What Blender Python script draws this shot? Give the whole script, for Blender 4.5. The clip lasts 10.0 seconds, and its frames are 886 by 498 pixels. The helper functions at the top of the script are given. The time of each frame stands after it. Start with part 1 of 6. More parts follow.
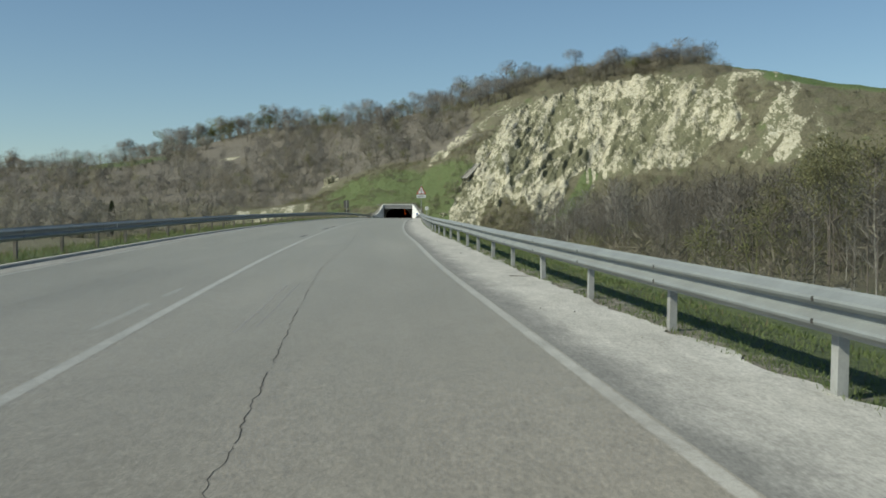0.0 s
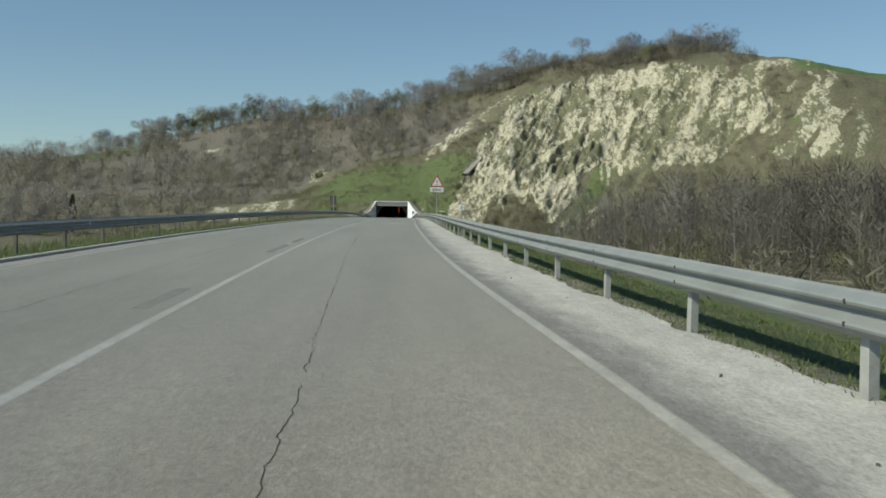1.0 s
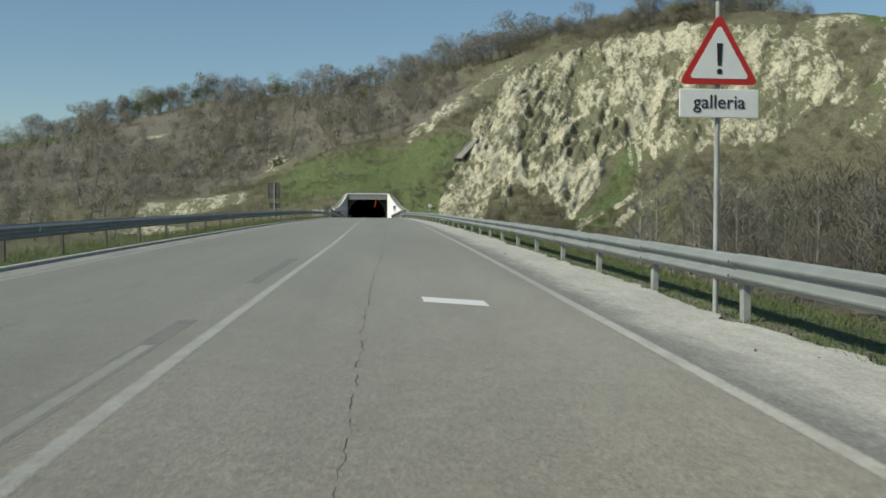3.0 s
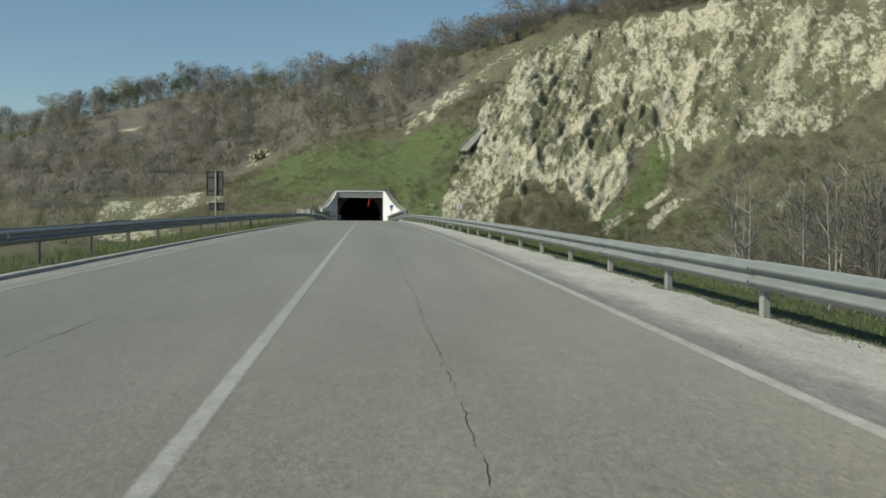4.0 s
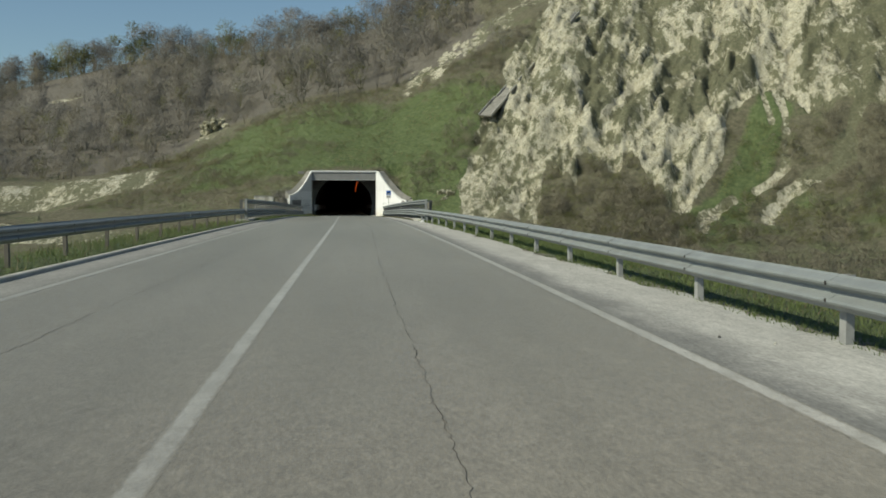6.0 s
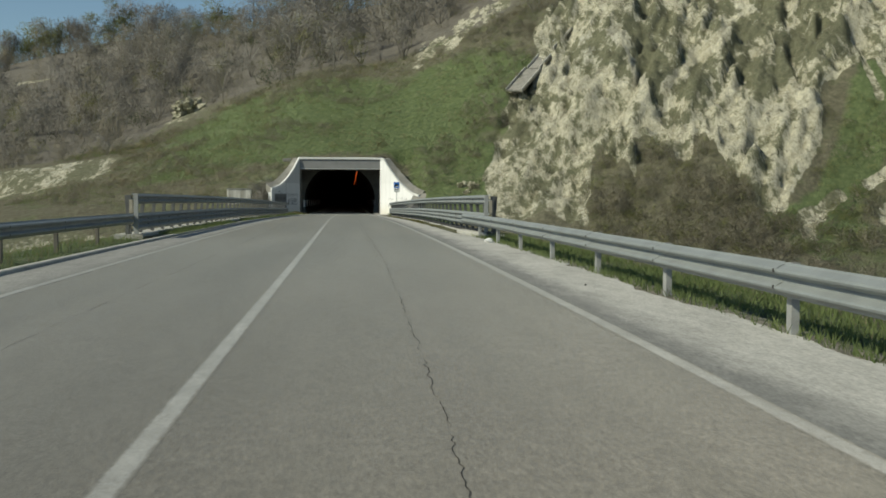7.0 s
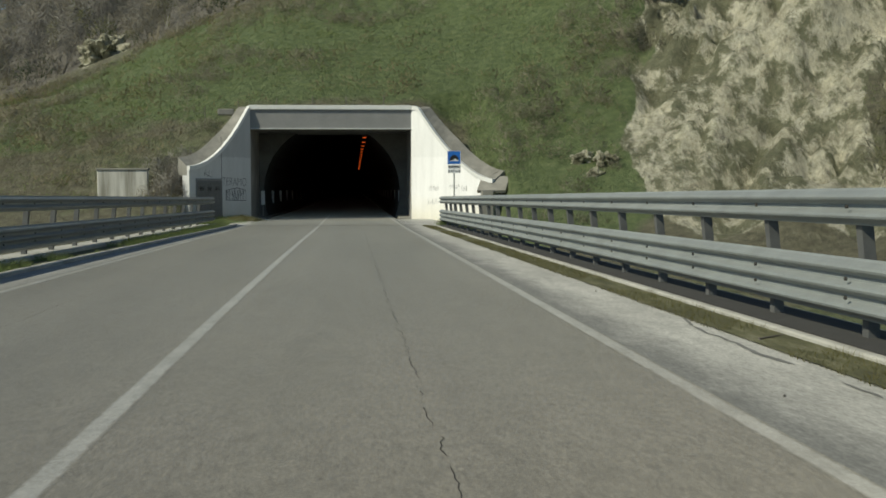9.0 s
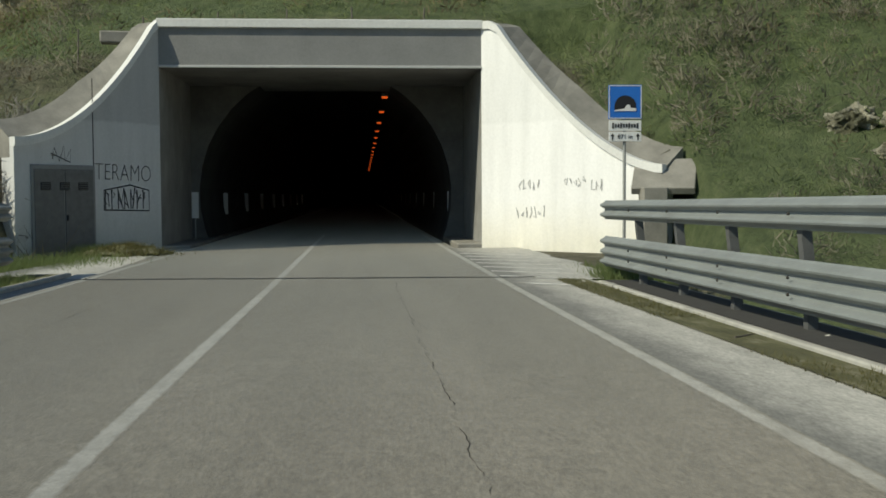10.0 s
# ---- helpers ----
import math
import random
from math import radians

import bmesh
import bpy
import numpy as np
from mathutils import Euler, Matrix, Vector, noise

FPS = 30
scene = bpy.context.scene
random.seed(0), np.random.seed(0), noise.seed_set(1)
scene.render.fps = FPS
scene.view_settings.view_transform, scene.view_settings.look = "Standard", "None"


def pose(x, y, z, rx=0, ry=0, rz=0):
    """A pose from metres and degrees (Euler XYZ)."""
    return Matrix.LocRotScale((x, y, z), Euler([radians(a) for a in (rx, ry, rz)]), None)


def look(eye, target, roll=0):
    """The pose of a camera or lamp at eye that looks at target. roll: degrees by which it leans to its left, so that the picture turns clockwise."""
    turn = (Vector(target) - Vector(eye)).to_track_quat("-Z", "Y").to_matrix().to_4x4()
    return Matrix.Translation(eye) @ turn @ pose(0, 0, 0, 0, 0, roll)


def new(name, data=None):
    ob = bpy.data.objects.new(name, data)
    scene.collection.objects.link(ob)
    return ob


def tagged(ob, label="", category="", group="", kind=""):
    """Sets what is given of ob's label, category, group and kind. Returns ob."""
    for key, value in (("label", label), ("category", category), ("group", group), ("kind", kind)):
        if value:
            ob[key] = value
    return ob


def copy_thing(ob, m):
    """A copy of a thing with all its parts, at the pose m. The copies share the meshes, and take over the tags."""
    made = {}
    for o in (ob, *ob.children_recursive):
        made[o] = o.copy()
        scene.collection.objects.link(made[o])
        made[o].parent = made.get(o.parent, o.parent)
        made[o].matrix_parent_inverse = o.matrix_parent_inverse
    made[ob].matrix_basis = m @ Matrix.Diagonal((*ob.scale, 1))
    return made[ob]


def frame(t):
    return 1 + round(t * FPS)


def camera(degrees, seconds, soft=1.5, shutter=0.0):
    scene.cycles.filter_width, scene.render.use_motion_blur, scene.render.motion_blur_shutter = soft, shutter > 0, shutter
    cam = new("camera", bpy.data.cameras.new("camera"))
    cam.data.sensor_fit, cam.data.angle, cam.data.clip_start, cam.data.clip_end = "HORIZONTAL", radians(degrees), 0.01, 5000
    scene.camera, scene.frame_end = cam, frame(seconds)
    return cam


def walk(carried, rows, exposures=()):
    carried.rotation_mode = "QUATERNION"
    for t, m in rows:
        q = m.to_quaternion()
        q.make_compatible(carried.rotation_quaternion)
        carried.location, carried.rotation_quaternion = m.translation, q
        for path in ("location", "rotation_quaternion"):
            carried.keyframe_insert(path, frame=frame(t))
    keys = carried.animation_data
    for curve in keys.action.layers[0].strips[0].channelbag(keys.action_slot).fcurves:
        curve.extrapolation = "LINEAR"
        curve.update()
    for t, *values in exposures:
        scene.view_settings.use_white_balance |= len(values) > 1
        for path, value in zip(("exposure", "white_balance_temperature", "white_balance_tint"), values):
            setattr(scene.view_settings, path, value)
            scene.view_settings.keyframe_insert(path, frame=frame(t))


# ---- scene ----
# camera: seconds, place, yaw, pitch, roll
cam = camera(44.2, 10.0, soft=1.7)
ROWS = [
    (0.0, -0.101, -33.337, -0.460, -1.73, -0.94, -0.15),
    (0.5, -0.868, -17.553, -0.102, -1.74, -0.90, -0.31),
    (1.0, -1.508, -1.828, 0.251, -2.26, -1.06, -0.70),
    (1.5, -2.024, 13.844, 0.599, -3.29, -1.28, -0.53),
    (2.0, -2.421, 29.465, 0.936, -3.90, -0.95, -0.11),
    (2.5, -2.708, 45.042, 1.262, -3.67, -1.30, -0.18),
    (4.0, -3.029, 91.540, 2.140, -4.12, -1.51, -0.22),
    (4.5, -3.004, 106.977, 2.391, -4.56, -1.60, 0.58),
    (5.0, -2.938, 122.390, 2.617, -4.84, -1.53, 0.65),
    (5.5, -2.846, 137.782, 2.816, -4.76, -1.93, 0.18),
    (7.0, -2.562, 183.885, 3.222, -4.78, -2.61, -0.19),
    (7.5, -2.504, 199.241, 3.286, -5.09, -2.84, 0.23),
    (8.0, -2.479, 214.599, 3.311, -5.17, -2.78, 0.01),
    (8.5, -2.491, 229.963, 3.294, -4.87, -2.54, 0.15),
    (9.0, -2.542, 245.337, 3.233, -4.59, -3.19, 0.18),
    (9.5, -2.627, 260.725, 3.127, -4.40, -2.87, 0.12),
    (10.0, -2.740, 276.132, 2.972, -4.18, -2.82, 0.30),
]
walk(cam, [(t, pose(x, y, z, 90 + pitch, roll, yaw)) for t, x, y, z, yaw, pitch, roll in ROWS],
     exposures=[(0.0, -0.30, 6750, 0), (5.0, -0.40, 6950, 0), (10.0, -0.48, 7050, 0)])

# ---- light ----
SUN_EL, SUN_AZ = radians(40), math.atan2(-0.90, -0.42)
world = bpy.data.worlds.new("world")
scene.world = world
world.use_nodes = True
wt = world.node_tree
sky = wt.nodes.new("ShaderNodeTexSky")
sky.sky_type, sky.sun_disc = "NISHITA", False
sky.sun_elevation, sky.sun_rotation = SUN_EL, SUN_AZ
sky.air_density, sky.dust_density, sky.ozone_density, sky.altitude = 1.0, 0.35, 3.4, 600
wt.nodes["Background"].inputs["Strength"].default_value = 0.119
wt.links.new(sky.outputs[0], wt.nodes["Background"].inputs["Color"])
sun = new("sun", bpy.data.lights.new("sun", "SUN"))
sun.data.energy, sun.data.angle, sun.data.color = 5.5, radians(0.6), (1.0, 0.95, 0.86)
sun_dir = Vector((math.sin(SUN_AZ) * math.cos(SUN_EL), math.cos(SUN_AZ) * math.cos(SUN_EL), math.sin(SUN_EL)))
sun.matrix_world = look(sun_dir * 200, (0, 0, 0))


# ---- small tools ----
def knots(*pairs):
    """A smooth curve through (at, value) pairs, straight beyond its ends."""
    ax, av = np.array(pairs, float).T
    slope = np.gradient(av, ax)

    def at(y):
        y = np.asarray(y, float)
        i = np.clip(np.searchsorted(ax, y) - 1, 0, len(ax) - 2)
        h = ax[i + 1] - ax[i]
        s = (y - ax[i]) / h
        c = np.clip(s, 0, 1)
        mid = ((1 + 2 * c) * (1 - c) ** 2 * av[i] + c * (1 - c) ** 2 * h * slope[i]
               + c * c * (3 - 2 * c) * av[i + 1] + c * c * (c - 1) * h * slope[i + 1])
        return mid + np.where(s < 0, s * h * slope[i], 0) + np.where(s > 1, (s - 1) * h * slope[i + 1], 0)

    return at


def smooth(a, b, v):
    s = np.clip((np.asarray(v, float) - a) / (b - a), 0, 1)
    return s * s * (3 - 2 * s)


def lattice(ix, iy, seed):
    n = (ix.astype(np.int64) * 374761393 + iy.astype(np.int64) * 668265263 + seed * 974634777) & 0xFFFFFFFF
    n = ((n ^ (n >> 13)) * 1274126177) & 0xFFFFFFFF
    return ((n ^ (n >> 16)) & 0xFFFF) / 65535.0


def vnoise(x, y, seed=0):
    x, y = np.asarray(x, float), np.asarray(y, float)
    ix, iy = np.floor(x), np.floor(y)
    fx, fy = x - ix, y - iy
    fx, fy = fx * fx * (3 - 2 * fx), fy * fy * (3 - 2 * fy)
    a, b = lattice(ix, iy, seed), lattice(ix + 1, iy, seed)
    c, d = lattice(ix, iy + 1, seed), lattice(ix + 1, iy + 1, seed)
    return (a * (1 - fx) + b * fx) * (1 - fy) + (c * (1 - fx) + d * fx) * fy


def fbm(x, y, seed=0, octaves=4):
    total, amp, norm = 0.0, 1.0, 0.0
    for o in range(octaves):
        total = total + amp * vnoise(np.asarray(x) * 2**o, np.asarray(y) * 2**o, seed + 17 * o)
        norm += amp
        amp *= 0.5
    return total / norm


def ridged(x, y, seed=0, octaves=4):
    total, amp, norm = 0.0, 1.0, 0.0
    for o in range(octaves):
        total = total + amp * (1 - np.abs(2 * vnoise(np.asarray(x) * 2**o, np.asarray(y) * 2**o, seed + 31 * o) - 1))
        norm += amp
        amp *= 0.5
    return total / norm


def mesh_of(name, verts, faces, material, flat=False):
    me = bpy.data.meshes.new(name)
    verts = np.asarray(verts, np.float32)
    if isinstance(faces, np.ndarray):
        n, k = faces.shape
        me.vertices.add(len(verts))
        me.vertices.foreach_set("co", verts.ravel())
        me.loops.add(n * k)
        me.loops.foreach_set("vertex_index", faces.astype(np.int32).ravel())
        me.polygons.add(n)
        me.polygons.foreach_set("loop_start", np.arange(0, n * k, k, dtype=np.int32))
        me.update(calc_edges=True)
    else:
        me.from_pydata([tuple(map(float, v)) for v in verts], [], faces)
    me.materials.append(material)
    if not flat:
        me.polygons.foreach_set("use_smooth", np.ones(len(me.polygons), bool))
    me.validate()
    me.update()
    return me


def soft_normals(me, v, out):
    """Shades thin growth by the form of its whole crown: each triangle turned outwards, its normals those of the crown."""
    v, out = np.asarray(v, np.float32).reshape(-1, 3, 3), np.asarray(out, np.float32).reshape(-1, 3, 3)
    flat = np.cross(v[:, 1] - v[:, 0], v[:, 2] - v[:, 0])
    turn = (flat * out.mean(1)).sum(1) < 0
    v[turn] = v[turn][:, ::-1]
    out[turn] = out[turn][:, ::-1]
    me.vertices.foreach_set("co", v.ravel())
    me.update()
    me.normals_split_custom_set_from_vertices(out.reshape(-1, 3).tolist())


def float_layer(me, name, values):
    me.attributes.new(name, "FLOAT", "POINT").data.foreach_set("value", np.asarray(values, np.float32))


def part(name, bm, material, parent, label=""):
    """Links a bmesh as one mesh object under a thing."""
    me = bpy.data.meshes.new(name)
    bm.to_mesh(me)
    bm.free()
    me.materials.append(material)
    ob = new(name, me)
    ob.parent = parent
    return tagged(ob, label)


def under(name, me, parent, m=None, label=""):
    """Links ready mesh data as a part under a thing."""
    ob = new(name, me)
    ob.parent = parent
    if m is not None:
        ob.matrix_basis = m
    return tagged(ob, label)


def thing(name, m, label, category, group="", kind=""):
    ob = new(name)
    ob.matrix_basis = m
    return tagged(ob, label, category, group, kind)


def box(bm, size, m=None, bevel=0.0):
    """A bevelled box of that size about the origin, moved by m, added to bm."""
    made = bmesh.ops.create_cube(bm, size=1.0, matrix=Matrix.Diagonal((*size, 1)))
    vs = made["verts"]
    if bevel:
        edges = list({e for v in vs for e in v.link_edges})
        out = bmesh.ops.bevel(bm, geom=edges, offset=bevel, segments=1, affect="EDGES")
        vs = list({v for f in out["faces"] for v in f.verts} | {v for v in vs if v.is_valid})
    if m is not None:
        bmesh.ops.transform(bm, matrix=m, verts=vs)
    return bm


def tube(bm, r, h, m=None, sides=12, r2=None):
    made = bmesh.ops.create_cone(bm, cap_ends=True, segments=sides, radius1=r, radius2=r if r2 is None else r2, depth=h)
    if m is not None:
        bmesh.ops.transform(bm, matrix=m, verts=made["verts"])
    return bm


def prism(bm, outline, depth, m=None):
    """An outline in x and z, drawn out along y from 0 to depth."""
    front = [bm.verts.new((x, 0, z)) for x, z in outline]
    back = [bm.verts.new((x, depth, z)) for x, z in outline]
    n = len(outline)
    bm.faces.new(front)
    bm.faces.new(back[::-1])
    for i in range(n):
        bm.faces.new((front[i], back[i], back[(i + 1) % n], front[(i + 1) % n]))
    bmesh.ops.recalc_face_normals(bm, faces=bm.faces)
    if m is not None:
        bmesh.ops.transform(bm, matrix=m, verts=front + back)
    return bm


# ---- materials ----
class Nodes:
    def __init__(self, name):
        self.mat = bpy.data.materials.new(name)
        self.mat.use_nodes = True
        self.tree = self.mat.node_tree
        self.bsdf = self.tree.nodes["Principled BSDF"]
        self.pos = self.tree.nodes.new("ShaderNodeNewGeometry").outputs["Position"]

    def link(self, a, b):
        self.tree.links.new(a, b)

    def noise(self, scale, detail=4, rough=0.6, vector=None, stretch=None):
        n = self.tree.nodes.new("ShaderNodeTexNoise")
        n.inputs["Scale"].default_value, n.inputs["Detail"].default_value = scale, detail
        n.inputs["Roughness"].default_value = rough
        v = vector or self.pos
        if stretch:
            mp = self.tree.nodes.new("ShaderNodeMapping")
            mp.inputs["Scale"].default_value = stretch
            self.link(v, mp.inputs["Vector"])
            v = mp.outputs[0]
        self.link(v, n.inputs["Vector"])
        return n.outputs["Fac"]

    def voronoi(self, scale, feature="F1", stretch=None):
        n = self.tree.nodes.new("ShaderNodeTexVoronoi")
        n.feature = feature
        n.inputs["Scale"].default_value = scale
        v = self.pos
        if stretch:
            mp = self.tree.nodes.new("ShaderNodeMapping")
            mp.inputs["Scale"].default_value = stretch
            self.link(v, mp.inputs["Vector"])
            v = mp.outputs[0]
        self.link(v, n.inputs["Vector"])
        return n.outputs["Distance"]

    def slant(self, across, along, depth):
        """Coordinates that lean with the runnels of the cliff: fine across them, drawn out along them."""
        sep = self.tree.nodes.new("ShaderNodeSeparateXYZ")
        self.link(self.pos, sep.inputs[0])
        x, y, z = sep.outputs
        out = self.tree.nodes.new("ShaderNodeCombineXYZ")
        self.link(self.math("MULTIPLY", self.math("SUBTRACT", self.math("MULTIPLY", x, 0.86), self.math("MULTIPLY", z, 0.50)), across), out.inputs[0])
        self.link(self.math("MULTIPLY", y, depth), out.inputs[1])
        self.link(self.math("MULTIPLY", self.math("ADD", self.math("MULTIPLY", x, 0.50), self.math("MULTIPLY", z, 0.86)), along), out.inputs[2])
        return out.outputs[0]

    def attr(self, name):
        n = self.tree.nodes.new("ShaderNodeAttribute")
        n.attribute_name = name
        return n.outputs["Fac"]

    def ramp(self, fac, *stops):
        n = self.tree.nodes.new("ShaderNodeValToRGB")
        el = n.color_ramp.elements
        while len(el) < len(stops):
            el.new(0.5)
        for e, (p, c) in zip(el, stops):
            e.position = p
            e.color = (*c, 1) if isinstance(c, tuple) else (c, c, c, 1)
        self.link(fac, n.inputs[0])
        return n.outputs["Color"]

    def mix(self, fac, a, b, mode="MIX"):
        n = self.tree.nodes.new("ShaderNodeMix")
        n.data_type, n.blend_type = "RGBA", mode
        for value, slot in ((fac, n.inputs[0]), (a, n.inputs[6]), (b, n.inputs[7])):
            if isinstance(value, (int, float)):
                slot.default_value = value if slot.type == "VALUE" else (value, value, value, 1)
            elif isinstance(value, tuple):
                slot.default_value = (*value, 1)
            else:
                self.link(value, slot)
        return n.outputs[2]

    def math(self, op, a, b=0.0):
        n = self.tree.nodes.new("ShaderNodeMath")
        n.operation = op
        for value, slot in ((a, n.inputs[0]), (b, n.inputs[1])):
            if isinstance(value, (int, float)):
                slot.default_value = value
            else:
                self.link(value, slot)
        return n.outputs[0]

    def random(self):
        return self.tree.nodes.new("ShaderNodeObjectInfo").outputs["Random"]

    def bump(self, height, strength=0.3, distance=0.02):
        n = self.tree.nodes.new("ShaderNodeBump")
        n.inputs["Strength"].default_value, n.inputs["Distance"].default_value = strength, distance
        self.link(height, n.inputs["Height"])
        self.link(n.outputs[0], self.bsdf.inputs["Normal"])

    def done(self, color, rough=0.8, metal=0.0):
        for value, key in ((color, "Base Color"), (rough, "Roughness"), (metal, "Metallic")):
            slot = self.bsdf.inputs[key]
            if isinstance(value, (int, float)):
                slot.default_value = value
            elif isinstance(value, tuple):
                slot.default_value = (*value, 1)
            else:
                self.link(value, slot)
        return self.mat


def plain(name, color, rough=0.7, metal=0.0, vary=0.25, scale=6.0, grain=0.15):
    """A surface with stains at one scale and grain at another."""
    n = Nodes(name)
    stains = n.ramp(n.noise(scale, 5), (0.3, 1 - vary), (0.7, 1.0))
    fine = n.ramp(n.noise(scale * 18, 3), (0.25, 1 - grain), (0.75, 1.0))
    n.bump(n.noise(scale * 18, 3), 0.15, 0.004)
    return n.done(n.mix(1.0, n.mix(1.0, color, stains, "MULTIPLY"), fine, "MULTIPLY"), rough, metal)


def asphalt_color(n):
    """Worn grey asphalt: broad stains, wheel tracks, blotches and grit; darker from the climb's crest on."""
    base = n.ramp(n.noise(0.35, 6, 0.65, stretch=(1, 0.25, 1)), (0.3, (0.165, 0.151, 0.123)), (0.7, (0.222, 0.204, 0.170)))
    tracks = n.ramp(n.noise(0.9, 3, stretch=(1, 0.04, 1)), (0.35, 0.88), (0.65, 1.07))
    blotch = n.ramp(n.noise(5.0, 6, 0.75, stretch=(1, 0.6, 1)), (0.30, 0.86), (0.70, 1.12))
    grit = n.ramp(n.noise(30, 5, 0.85, stretch=(1, 0.30, 1)), (0.32, 0.62), (0.68, 1.38))
    stones = n.ramp(n.voronoi(60, stretch=(1, 0.30, 1)), (0.0, 1.18), (0.6, 0.86))
    sep = n.tree.nodes.new("ShaderNodeSeparateXYZ")
    n.link(n.pos, sep.inputs[0])
    age = n.ramp(n.math("DIVIDE", n.math("ADD", sep.outputs[1], 40.0), 300.0), (0.2, 1.0), (0.6, 0.90), (1.0, 0.86))
    col = base
    for m in (tracks, blotch, grit, stones, age):
        col = n.mix(1.0, col, m, "MULTIPLY")
    return col


def dusty(n):
    """Dust on the road that pales it at a low angle."""
    n.bsdf.inputs["Sheen Weight"].default_value = 0.42
    n.bsdf.inputs["Sheen Roughness"].default_value = 0.34
    n.bsdf.inputs["Diffuse Roughness"].default_value = 1.0
    n.bsdf.inputs["Sheen Tint"].default_value = (1.0, 0.93, 0.80, 1)


def make_asphalt():
    n = Nodes("asphalt")
    n.bump(n.noise(70, 4, 0.7), 0.6, 0.006)
    dusty(n)
    return n.done(asphalt_color(n), 0.85)


def make_shoulder(name, low, high, inner=(0.215, 0.212, 0.195)):
    """Asphalt that pales with dust towards its outer side."""
    n = Nodes(name)
    base = n.ramp(n.noise(1.5, 8, 0.75, stretch=(1, 0.25, 1)), (0.28, low), (0.72, high))
    dust = n.math("ADD", n.attr("across"), n.math("MULTIPLY", n.math("SUBTRACT", n.noise(2.0, 8, 0.76, stretch=(1, 0.25, 1)), 0.5), 0.8))
    base = n.mix(n.ramp(dust, (0.10, 0.0), (0.45, 1.0)), inner, base)
    blotch = n.ramp(n.noise(7.0, 6, 0.78, stretch=(1, 0.3, 1)), (0.30, 0.80), (0.66, 1.08))
    grit = n.ramp(n.noise(40, 4, 0.8, stretch=(1, 0.3, 1)), (0.3, 0.66), (0.7, 1.22))
    n.bump(n.noise(40, 5, 0.75), 0.4, 0.008)
    return n.done(n.mix(1.0, n.mix(1.0, base, blotch, "MULTIPLY"), grit, "MULTIPLY"), 0.92)


def make_line_paint(name, a, b, low, cover=1.0):
    """Worn road paint over asphalt: flaked within, ragged along both edges."""
    n = Nodes(name)
    wear = n.ramp(n.noise(4.5, 8, 0.8, stretch=(1, 0.5, 1)), (low, 0.0), (low + 0.17, 1.0))
    grit = n.ramp(n.noise(40, 4, 0.8), (0.32, 0.66), (0.66, 1.08))
    coat = n.mix(1.0, n.mix(wear, a, b), grit, "MULTIPLY")
    rim = n.math("MULTIPLY", n.math("SUBTRACT", 0.5, n.math("ABSOLUTE", n.math("SUBTRACT", n.attr("across"), 0.5))), 2.0)
    rim = n.math("ADD", rim, n.math("MULTIPLY", n.math("SUBTRACT", n.noise(9.0, 6, 0.8), 0.5), 0.9))
    holes = n.ramp(n.noise(0.22, 5, 0.7, stretch=(1, 0.5, 1)), (0.30, 0.55), (0.55, 1.0))
    mask = n.math("MULTIPLY", n.math("MULTIPLY", n.ramp(rim, (0.10, 0.0), (0.42, 1.0)), holes), cover)
    n.bump(n.noise(70, 4, 0.7), 0.5, 0.005)
    dusty(n)
    return n.done(n.mix(mask, asphalt_color(n), coat), 0.8)


